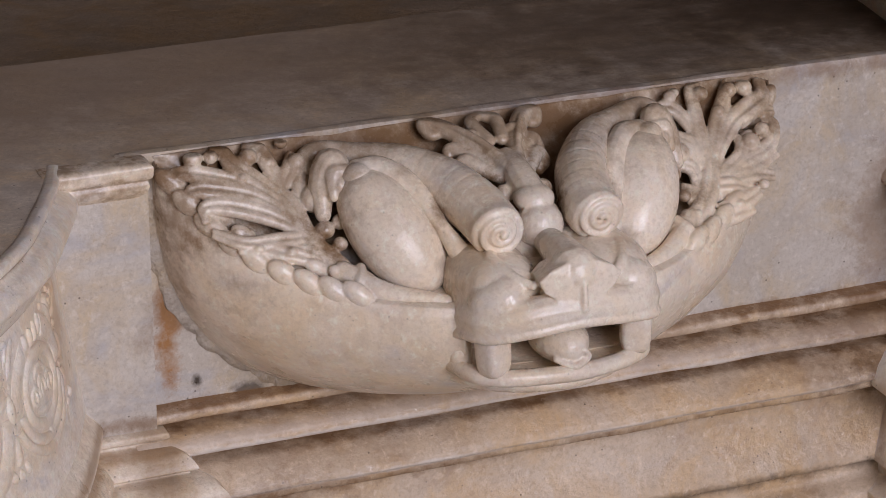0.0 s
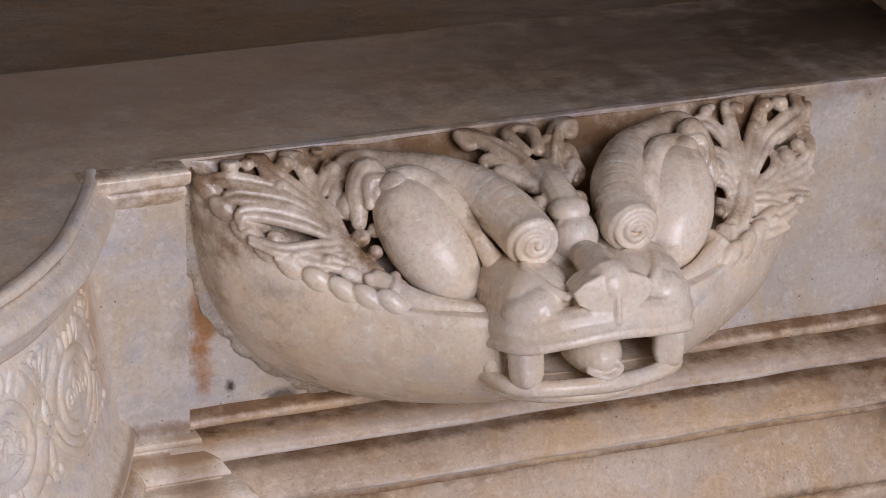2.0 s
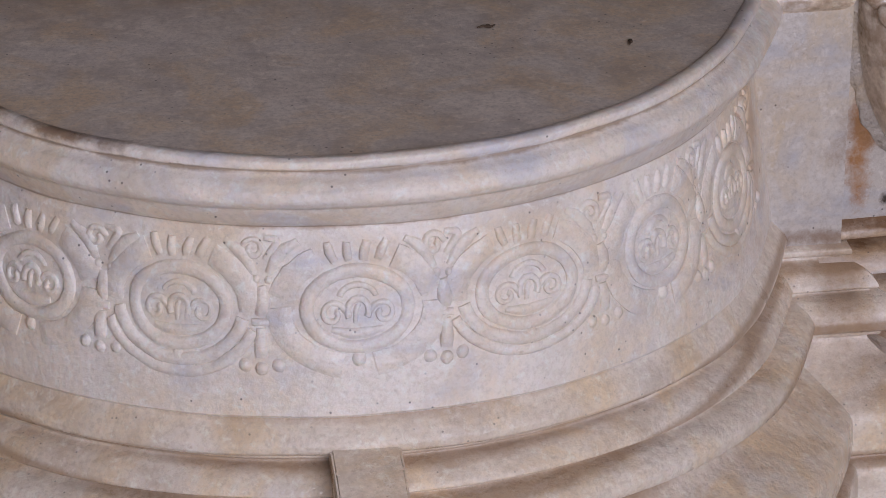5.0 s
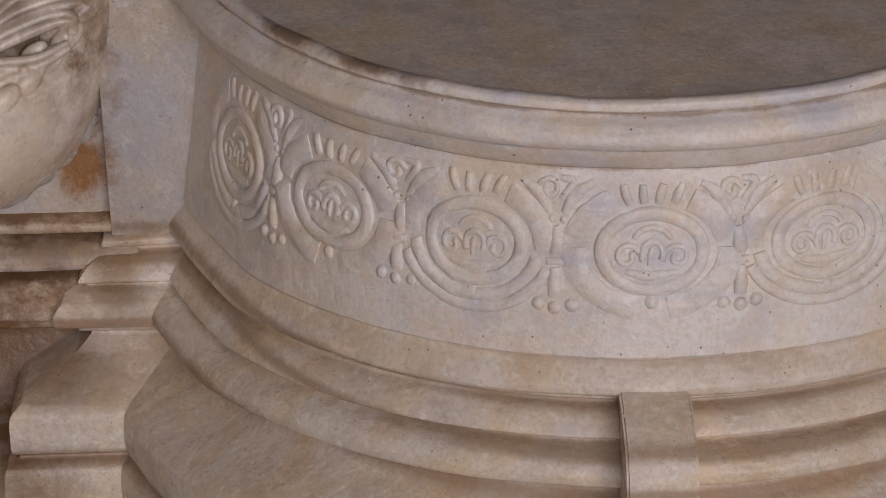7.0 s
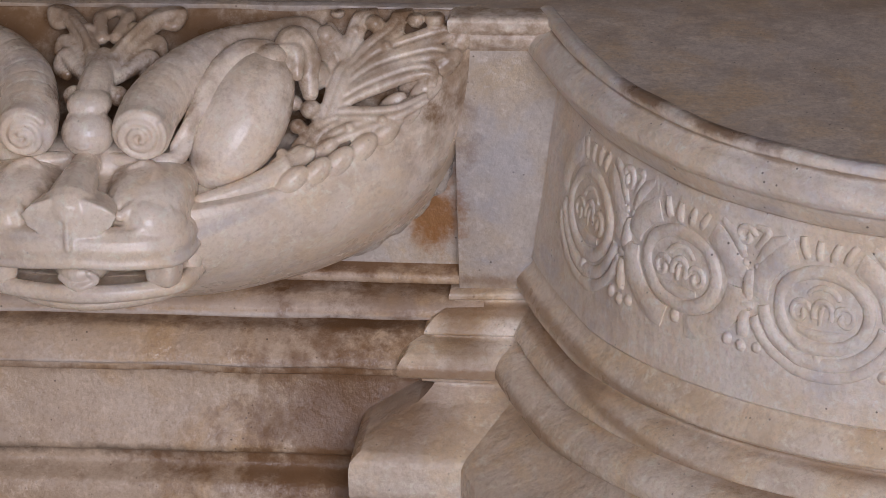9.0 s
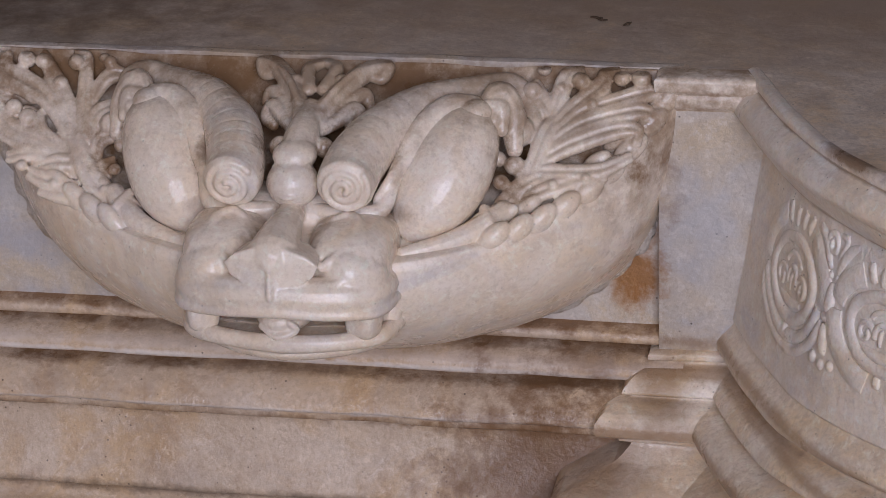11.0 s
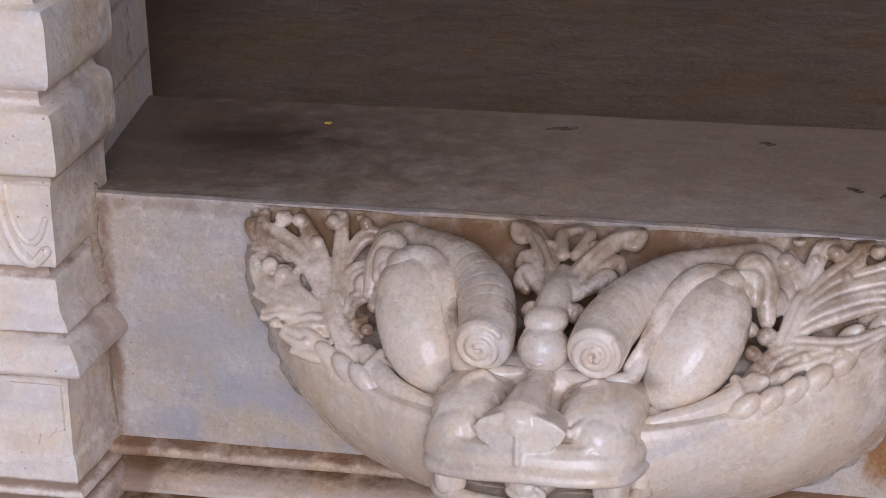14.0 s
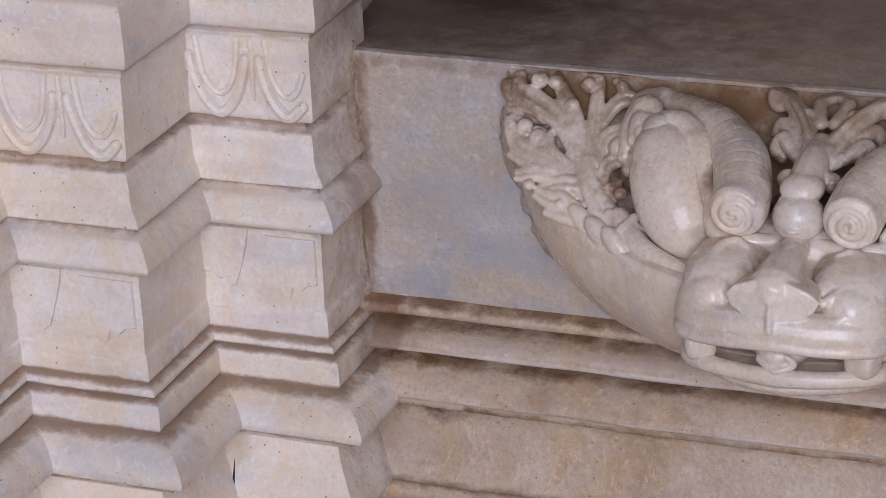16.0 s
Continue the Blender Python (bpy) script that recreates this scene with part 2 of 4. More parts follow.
def wobble(bm, amount, scale):
    for v in bm.verts:
        v.co += noise.noise_vector(v.co * scale) * amount


def chaikin(pts, times=2, cut=0.18):
    for _ in range(times):
        out = [pts[0]]
        for a, b in zip(pts, pts[1:]):
            out += [tuple((1 - cut) * p + cut * q for p, q in zip(a, b)), tuple(cut * p + (1 - cut) * q for p, q in zip(a, b))]
        pts = out + [pts[-1]]
    return pts


def dense(path, step):
    out = [path[0]]
    for a, b in zip(path, path[1:]):
        n = max(1, int(math.dist(a, b) / step))
        out += [tuple(p + (q - p) * i / n for p, q in zip(a, b)) for i in range(1, n + 1)]
    return out


def sweep(bm, profile, path, step=0.012, shake=0.0006):
    """A moulding: the profile (out, z) carried along the plan path, mitred; outward is to the right of the path."""
    path = dense(path, step)
    n = len(path)
    rings = []
    for i, p in enumerate(path):
        a = Vector(path[i]) - Vector(path[i - 1]) if i else Vector(path[1]) - Vector(path[0])
        b = Vector(path[i + 1]) - Vector(path[i]) if i < n - 1 else a
        a, b = a.normalized(), b.normalized()
        na, nb = Vector((a.y, -a.x)), Vector((b.y, -b.x))
        m = (na + nb).normalized()
        m /= max(0.3, m.dot(na))
        rings.append([bm.verts.new((p[0] + m.x * d, p[1] + m.y * d, z)) for d, z in profile])
    for r, q in zip(rings, rings[1:]):
        for j in range(len(profile) - 1):
            bm.faces.new((r[j], q[j], q[j + 1], r[j + 1]))
    if shake:
        wobble(bm, shake, 22)


def prism(bm, outline, z0, z1):
    low = [bm.verts.new((x, y, z0)) for x, y in outline]
    high = [bm.verts.new((x, y, z1)) for x, y in outline]
    bm.faces.new(high)
    bm.faces.new(low[::-1])
    for i in range(len(outline)):
        j = (i + 1) % len(outline)
        bm.faces.new((low[i], low[j], high[j], high[i]))


def box(bm, x0, x1, y0, y1, z0, z1, bevel=0.0):
    m = Matrix.Translation(((x0 + x1) / 2, (y0 + y1) / 2, (z0 + z1) / 2)) @ Matrix.Diagonal((x1 - x0, y1 - y0, z1 - z0, 1))
    vs = bmesh.ops.create_cube(bm, size=1, matrix=m)["verts"]
    if bevel:
        es = list({e for v in vs for e in v.link_edges})
        bmesh.ops.bevel(bm, geom=es, offset=bevel, segments=2, affect="EDGES", profile=0.6)


def curve_pts(pts, n=8):
    """A smooth curve through the points (Catmull-Rom), each a tuple of any length."""
    p = [np.array(q, float) for q in pts]
    p = [2 * p[0] - p[1]] + p + [2 * p[-1] - p[-2]]
    out = []
    for a, b, c, d in zip(p, p[1:], p[2:], p[3:]):
        for i in range(n):
            t = i / n
            out.append(0.5 * (2 * b + (c - a) * t + (2 * a - 5 * b + 4 * c - d) * t * t + (3 * b - a - 3 * c + d) * t ** 3))
    return out + [p[-2]]


def tube(bm, pts, n=8, sides=12, flat=1.0, cap=1.0):
    """A tapering round limb through points (x, y, z, radius), closed by rounded ends."""
    c = curve_pts(pts, n)
    t0 = Vector(c[1][:3] - c[0][:3]).normalized()
    t1 = Vector(c[-1][:3] - c[-2][:3]).normalized()
    ends0 = [np.array([*(Vector(c[0][:3]) - t0 * c[0][3] * k * cap), c[0][3] * w]) for k, w in ((0.95, 0.3), (0.7, 0.7), (0.35, 0.93))]
    ends1 = [np.array([*(Vector(c[-1][:3]) + t1 * c[-1][3] * k * cap), c[-1][3] * w]) for k, w in ((0.35, 0.93), (0.7, 0.7), (0.95, 0.3))]
    c = ends0 + c + ends1
    up = Vector((0, 0, 1)) if abs(t0.z) < 0.9 else Vector((0, 1, 0))
    rings = []
    for i, q in enumerate(c):
        t = Vector(c[min(i + 1, len(c) - 1)][:3] - c[max(i - 1, 0)][:3]).normalized()
        side = t.cross(up).normalized()
        up = side.cross(t).normalized()
        rings.append([bm.verts.new(Vector(q[:3]) + (side * math.cos(a) + up * math.sin(a) * flat) * q[3]) for a in (2 * math.pi * k / sides for k in range(sides))])
    for r, q in zip(rings, rings[1:]):
        for k in range(sides):
            bm.faces.new((r[k], r[(k + 1) % sides], q[(k + 1) % sides], q[k]))
    bm.faces.new(rings[0][::-1])
    bm.faces.new(rings[-1])


def egg(bm, centre, radii, axis=None, u=24, v=14):
    """An ellipsoid; axis: the direction of its last radius."""
    m = Matrix.Translation(centre)
    if axis:
        m = m @ Vector(axis).to_track_quat("Z", "Y").to_matrix().to_4x4()
    bmesh.ops.create_uvsphere(bm, u_segments=u, v_segments=v, radius=1, matrix=m @ Matrix.Diagonal((*radii, 1)))


# ---- hall round the doorway, unseen but for the inner floor, added to shape daylight ----
def wall(name, x0, x1, y0, y1, z0, z1, material=HALL, label="plain pale stone wall, unseen, added to shape the daylight"):
    bm = bmesh.new()
    box(bm, x0, x1, y0, y1, z0, z1)
    return tagged(part(name, bm, material, smooth=False), label, "wall" if "wall" in name else name.split("_")[0], "", "structure")


wall("floor", -3.2, 3.2, -6.0, 0.0, FLOOR - 0.1, FLOOR, HALL, "pale stone floor, unseen, added in front of the threshold")
wall("ceiling", -3.2, 3.2, -5.0, 3.2, CEIL, CEIL + 0.15, HALL, "plain stone ceiling, unseen, added to block the sky's light")
wall("wall_west", -3.35, -3.2, -5.0, 3.2, FLOOR, CEIL)
wall("wall_east", 3.2, 3.35, -5.0, 3.2, FLOOR, CEIL)
wall("wall_doorway_west", -3.2, -1.25, 0.0, 0.2, FLOOR, CEIL)
wall("wall_doorway_east", 1.27, 3.2, 0.0, 0.2, FLOOR, CEIL)
wall("wall_over_door", -1.25, 1.27, 0.0, 0.2, 1.95, CEIL)
# unseen front walls added to frame the opening that the daylight comes through
wall("wall_front_west", -3.2, -0.55, -5.0, -4.9, FLOOR, CEIL)
wall("wall_front_east", 2.05, 3.2, -5.0, -4.9, FLOOR, CEIL)
wall("wall_front_lintel", -0.55, 2.05, -5.0, -4.9, 3.05, CEIL)
wall("wall_inner_north", -3.2, 3.2, 3.05, 3.2, FLOOR, CEIL, DARK, "dark stone wall, unseen, added to close the inner room")
wall("inner_floor", -3.2, 3.2, 0.186, 3.05, -0.2, -0.03, DARK, "dark brown stone floor of the inner room")

# ---- the threshold ----
R_RIM = 0.229


def flare(a0, a1, n=100):
    """The plan of the half-round step: a circle that opens out where it meets the pilasters."""
    out = []
    for i in range(n + 1):
        a = a0 + (a1 - a0) * i / n
        r = R_RIM + 0.0235 * (abs(a) / 90) ** 6
        out.append((r * math.sin(radians(a)), -r * math.cos(radians(a))))
    return out


threshold = thing("threshold", "carved marble threshold of a temple door with worn grey top", "threshold")
bm = bmesh.new()
back = [(0.86 - 0.017 * i, 0.191 + 0.0035 * noise.noise(Vector((i * 0.31, 4, 0))) + 0.002 * noise.noise(Vector((i * 1.3, 9, 0)))) for i in range(101)]
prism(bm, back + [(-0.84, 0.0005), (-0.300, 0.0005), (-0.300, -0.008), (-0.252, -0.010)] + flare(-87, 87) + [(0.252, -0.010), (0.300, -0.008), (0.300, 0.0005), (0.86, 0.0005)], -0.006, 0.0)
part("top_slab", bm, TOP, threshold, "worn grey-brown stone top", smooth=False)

# straight panels behind the lion masks
for x0, x1 in ((-0.84, -0.292), (0.292, 0.86)):
    bm = bmesh.new()
    sweep(bm, [(-0.006, 0.0004), (-0.002, 0.0014), (0.0012, 0.0004), (0.002, -0.003), (0.001, -0.01), (0.0005, -0.06), (0.0, -0.12), (0.0, -0.17)], [(x0, 0), (x1, 0)], 0.006, 0.0009)
    part("panel", bm, PANEL, threshold, "flat grey-veined marble panel")

# mouldings under the panels
BODY = [(0.006, -0.226), (0.006, -0.238), (0.010, -0.252), (0.018, -0.268), (0.022, -0.276), (0.022, -0.281), (0.014, -0.284), (0.014, -0.294), (0.03, -0.30), (0.035, -0.36), (0.035, FLOOR)]
LOW = chaikin([(-0.006, -0.158), (0.002, -0.1615), (0.009, -0.163), (0.0105, -0.1665), (0.0095, -0.170), (-0.001, -0.1715), (-0.001, -0.1745), (0.012, -0.177), (0.020, -0.181), (0.0225, -0.1855), (0.0215, -0.189),
               (0.009, -0.1905), (0.009, -0.1945), (0.020, -0.196), (0.029, -0.202), (0.035, -0.209), (0.0365, -0.2135), (0.033, -0.215), (0.033, -0.221)] + BODY)
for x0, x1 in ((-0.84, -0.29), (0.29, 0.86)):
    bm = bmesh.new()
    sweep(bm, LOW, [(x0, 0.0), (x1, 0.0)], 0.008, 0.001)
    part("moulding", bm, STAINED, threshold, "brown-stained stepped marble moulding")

# pilasters, each with a capital and a stepped foot
CAP = chaikin([(-0.001, -0.027), (0.0, -0.026), (0.001, -0.021), (0.005, -0.018), (0.0065, -0.013), (0.005, -0.010), (0.008, -0.008), (0.0085, -0.0012), (0.006, 0.0006), (-0.009, 0.0006)], 1)
for sx in (-1, 1):
    a, b = sorted((sx * 0.243, sx * 0.305))
    bm = bmesh.new()
    box(bm, a, b, -0.012, 0.03, -0.176, -0.004, 0.0012)
    wobble(bm, 0.0008, 30)
    pil = part("pilaster", bm, PANEL, threshold, "plain pale marble pilaster")
    bm = bmesh.new()
    a, b = (a + 0.007, b) if sx < 0 else (a, b - 0.007)
    sweep(bm, CAP, [(a, 0.004), (a, -0.011), (b + 0.002, -0.011)] if sx < 0 else [(a - 0.002, -0.011), (b, -0.011), (b, 0.004)], 0.006, 0.0003)
    part("capital", bm, MARBLE, pil)

# ---- the half-round step ----
def sag(bm):
    """The step's courses sink a little towards its ends."""
    for v in bm.verts:
        a = math.degrees(math.atan2(abs(v.co.x), max(1e-6, -v.co.y)))
        v.co.z *= 1 + 0.1 * min(1.0, (a / 65) ** 2)


step = thing("half_round_step", "half-round carved white marble step with a band of roundels", "step")
bm = bmesh.new()
RIM = chaikin([(-0.006, -0.003), (-0.004, 0.0010), (0.001, 0.0016), (0.004, 0.0), (0.004, -0.0035), (0.0022, -0.0055), (0.005, -0.0075), (0.009, -0.0095), (0.0125, -0.0135), (0.0135, -0.018), (0.0115, -0.0215), (0.008, -0.0235), (0.0065, -0.027), (0.003, -0.033), (0.0, -0.0365), (-0.0035, -0.0375), (-0.005, -0.040)])
sweep(bm, RIM, flare(-90, 90), 0.008, 0.0009)
sag(bm)
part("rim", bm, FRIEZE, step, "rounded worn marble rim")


def band_out(z):
    return -0.002 + (-0.045 - z) * 0.155


bm = bmesh.new()
sweep(bm, [(-0.006, -0.036), (-0.003, -0.040)] + [(band_out(z), z) for z in (-0.045, -0.06, -0.075, -0.09, -0.105, -0.12, -0.132)] + [(0.0125, -0.136), (0.009, -0.141)], flare(-90, 90), 0.008, 0.0008)
sag(bm)
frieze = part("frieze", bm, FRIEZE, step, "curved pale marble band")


def roundel(angle, k):
    """One ring of the scroll band: flat-topped relief cut on the curved face, with leaves and knots beside it."""
    bm = bmesh.new()
    wide, tall = 1 + 0.05 * math.sin(k * 2.3), 1 + 0.05 * math.sin(k * 3.7)

    def on(a, h, out):
        z = -0.0805 + h * tall
        th = radians(angle) + a * wide / R_RIM
        rr = R_RIM + 0.0235 * (abs(math.degrees(th)) / 90) ** 6 + band_out(z) + out
        return (rr * math.sin(th), -rr * math.cos(th), z)

    def strap(pts, high=0.0022, n=6, closed=False):
        """A raised flat strap along (across, up, half width)."""
        c = curve_pts(pts, n)
        rows = []
        for i, q in enumerate(c):
            p0, p1 = c[i - 1 if i or closed else 0], c[(i + 1) % len(c) if closed else min(i + 1, len(c) - 1)]
            d = Vector((p1[0] - p0[0], p1[1] - p0[1])).normalized()
            w = q[2] * (1 + 0.10 * noise.noise(Vector((q[0] * 300, q[1] * 300, k))))
            e = min(1.0, 0.45 + 0.8 * min(i, len(c) - 1 - i) / max(1, n * 0.7)) if not closed else 1.0
            rows.append([bm.verts.new(on(q[0] - d.y * w * m, q[1] + d.x * w * m, out)) for m, out in ((-1.05, -0.002), (-0.95, high * 0.30 * e), (-0.62, high * 0.72 * e), (0, high * 0.85 * e), (0.62, high * 0.72 * e), (0.95, high * 0.30 * e), (1.05, -0.002))])
        pairs = list(zip(rows, rows[1:])) + ([(rows[-1], rows[0])] if closed else [])
        for r, q in pairs:
            for j in range(6):
                bm.faces.new((r[j], q[j], q[j + 1], r[j + 1]))
        if not closed:
            bm.faces.new(rows[0])
            bm.faces.new(rows[-1][::-1])

    def arch(ra, rh, w, a0, a1, high=0.0022, h0=0.0, a_0=0.0):
        n = max(4, int(abs(a1 - a0) / 12))
        full = abs(a1 - a0) >= 360
        strap([(a_0 + ra * math.sin(radians(a0 + (a1 - a0) * i / n)), h0 + rh * math.cos(radians(a0 + (a1 - a0) * i / n)), w) for i in range(n if full else n + 1)], high, 1 if full else 2, full)

    def bead(a, h, r):
        egg(bm, on(a, h, -r * 0.5), (r, r, r), None, 10, 6)

    def curl(a, h, r, turn, w=0.0016):
        strap([(a + turn * r * (1 - i * 0.085) * math.sin(i * 0.72), h + r * (1 - i * 0.085) * math.cos(i * 0.72), w) for i in range(-2, 9)], 0.0018, 2)

    def finish(name):
        wobble(bm, 0.0009, 45)
        wobble(bm, 0.0004, 130)
        sag(bm)
        part(name, bm, FRIEZE, frieze)

    arch(0.0252, 0.0195, 0.0036, 0, 360, 0.0024)
    # the small trefoil inside the ring
    arch(0.0052, 0.0060, 0.0018, -125, 125, 0.0019, -0.001)
    arch(0.0090, 0.0070, 0.0017, -80, 80, 0.0017, 0.005)
    curl(-0.0125, -0.0025, 0.0056, -1)
    curl(0.0125, -0.0025, 0.0056, 1)
    strap([(-0.0012, -0.007, 0.0012), (-0.001, 0.0, 0.0014), (0.0008, 0.002, 0.0012)], 0.0017, 4)
    strap([(-0.013, -0.0105, 0.0016), (0, -0.0125, 0.0030), (0.013, -0.0105, 0.0016)], 0.0017, 5)
    finish("roundel")
    bm = bmesh.new()
    # the broad collar, open at the top and broken by its leaves
    if k % 2:
        bands = ((0.0345, 0.0275, 0.0034, 100, 262), (0.0415, 0.0335, 0.0030, 108, 252), (0.0385, 0.0300, 0.0062, 28, 92), (0.0385, 0.0300, 0.0062, -92, -28))
    else:
        bands = ((0.0385, 0.0300, 0.0066, 30, 78), (0.0390, 0.0300, 0.0066, 88, 168), (0.0385, 0.0300, 0.0066, -78, -30), (0.0390, 0.0300, 0.0066, -168, -88))
    for band in bands:
        arch(*band, 0.0024)
        finish("collar")
        bm = bmesh.new()
    for a in (-0.0135, -0.0045, 0.0045, 0.0130):
        strap([(a * 0.82, 0.0245, 0.0021), (a, 0.0295, 0.0025), (a * 1.15 + 0.001, 0.0345, 0.0020)], 0.0021, 3)
    finish("fringe")
    bm = bmesh.new()
    bead(0, -0.0265, 0.0046)
    finish("bead")
    bm = bmesh.new()
    # knot and leaves in the gap to the next ring
    g = 0.0437
    strap([(g, 0.012, 0.0026), (g + 0.001, 0.004, 0.0042), (g, -0.003, 0.0030)], 0.0030, 4)
    strap([(g - 0.0045, -0.006, 0.0018), (g + 0.0045, -0.006, 0.0018)], 0.0030, 3)
    strap([(g, -0.009, 0.0028), (g, -0.017, 0.0034), (g, -0.024, 0.0030)], 0.0026, 4)
    for a, h, r in ((-0.0085, -0.0285, 0.0040), (0, -0.0300, 0.0040), (0.0085, -0.0285, 0.0040), (-0.003, 0.015, 0.0028), (0.004, 0.0145, 0.0026)):
        bead(g + a, h, r)
    strap([(g - 0.004, 0.018, 0.0022), (g - 0.010, 0.0285, 0.0034), (g - 0.019, 0.0345, 0.0018)], 0.0020, 5)
    strap([(g + 0.004, 0.018, 0.0022), (g + 0.011, 0.0285, 0.0034), (g + 0.020, 0.0345, 0.0018)], 0.0020, 5)
    curl(g - 0.004, 0.0300, 0.0052, 1 if k % 2 else -1, 0.0017)
    strap([(g + 0.002, 0.0245, 0.0015), (g + 0.009, 0.0345, 0.0022), (g + 0.002, 0.0360, 0.0015)], 0.0018, 5)
    finish("knot")


for k in range(-3, 4):
    if abs(-2.5 + 22.4 * k) < 80:
        roundel(-2.5 + 22.4 * k, k)

# torus under the band, dying against the pilasters
bm = bmesh.new()
sweep(bm, chaikin([(-0.004, -0.124), (0.0095, -0.1315), (0.0100, -0.1345), (0.0120, -0.1395), (0.0175, -0.1445), (0.0212, -0.1495), (0.0214, -0.1535), (0.0185, -0.1562), (0.0080, -0.1575)]), flare(-90, 90), 0.008, 0.0009)
sag(bm)
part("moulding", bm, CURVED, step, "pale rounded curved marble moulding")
# stepped mouldings that turn the corner from the pilasters' feet into the curve
bm = bmesh.new()
CURVE = chaikin([(-0.012, -0.1545), (0.001, -0.1550), (0.0052, -0.1562), (0.0055, -0.1598), (0.0018, -0.1606), (0.0022, -0.1630), (0.0080, -0.1642), (0.0135, -0.1672), (0.0175, -0.1712), (0.0195, -0.1745), (0.0180, -0.1758), (0.0140, -0.1768), (0.0150, -0.1785), (0.0225, -0.1798), (0.0300, -0.1832), (0.0342, -0.1885), (0.0335, -0.1945), (0.0295, -0.1970),
                 (0.0213, -0.1985), (0.0210, -0.2030), (0.0140, -0.2045), (0.0150, -0.2075), (0.0210, -0.2125), (0.0330, -0.2185), (0.0460, -0.2250), (0.0570, -0.2305), (0.0612, -0.2350), (0.0615, -0.2560), (0.0570, -0.2580), (0.0580, -0.2600), (0.0665, -0.2630), (0.0670, -0.3000), (0.0750, -0.3100), (0.0750, FLOOR / 1.1)])
curve = [(x * (1 + 0.009 / math.hypot(x, y)), y * (1 + 0.009 / math.hypot(x, y))) for x, y in flare(-86.9, 86.9)]
sweep(bm, CURVE, [(-0.305, 0.02), (-0.305, -0.012), (-0.2605, -0.012)] + curve + [(0.2605, -0.012), (0.305, -0.012), (0.305, 0.02)], 0.008, 0.0007)
sag(bm)
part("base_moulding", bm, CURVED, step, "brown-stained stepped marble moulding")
bm = bmesh.new()
tab = [(-0.24, -0.150), (-0.268, -0.154), (-0.288, -0.1605), (-0.298, -0.169), (-0.301, -0.180), (-0.301, -0.26), (-0.24, -0.26)]
sides = [[bm.verts.new((x, y, z)) for y, z in tab] for x in (-0.0275, 0.0085)]
bm.faces.new(sides[0])
bm.faces.new(sides[1][::-1])
for i in range(len(tab)):
    j = (i + 1) % len(tab)
    bm.faces.new((sides[0][i], sides[1][i], sides[1][j], sides[0][j]))
bmesh.ops.bevel(bm, geom=bm.edges[:], offset=0.0014, segments=2, affect="EDGES")
part("tongue", bm, CURVED, step, "projecting square marble tab")


# ---- lion masks ----
def rim_at(s):
    """The front edge of the carved bowl."""
    q = max(0.0, 1 - abs(s) ** 2.4)
    y, z = -0.004 - 0.112 * q ** 0.85, -0.004 - 0.068 * (1 - abs(s) ** 5) ** 0.9
    return y - 0.014 * max(0.0, 1 - (s / 0.5) ** 2), z


def pebble(bm, centre, radii, power=3.2, axis=None):
    """A rounded block (superellipsoid)."""
    vs = bmesh.ops.create_uvsphere(bm, u_segments=28, v_segments=18, radius=1)["verts"]
    m = Matrix.Translation(centre)
    if axis:
        m = m @ Vector(axis).to_track_quat("Z", "Y").to_matrix().to_4x4()
    m = m @ Matrix.Diagonal((*radii, 1))
    for v in vs:
        n = sum(abs(c) ** power for c in v.co) ** (1 / power)
        v.co = m @ (v.co / n)


def settle(bm):
    """The upper back of the carving rises to the edge of the threshold's top."""
    for v in bm.verts:
        if v.co.y < 0.0:
            v.co.z += 0.0055 * max(0.0, 1 + v.co.y / 0.075) * min(1.0, max(0.0, (v.co.z + 0.055) / 0.035))
            v.co.z = min(v.co.z, 0.003)


def carved(name, bm, mask, seed, label="", rise=True, worn=2, grain=0.00085):
    """One carved member of a mask, its pieces grown together and worn smooth."""
    if rise:
        settle(bm)
    wobble(bm, 0.0009, 28 + seed)
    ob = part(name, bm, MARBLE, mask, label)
    re = ob.modifiers.new("carve", "REMESH")
    re.mode, re.voxel_size, re.use_smooth_shade = "VOXEL", grain, True
    sm = ob.modifiers.new("worn", "SMOOTH")
    sm.factor, sm.iterations = 0.5, worn
    return ob


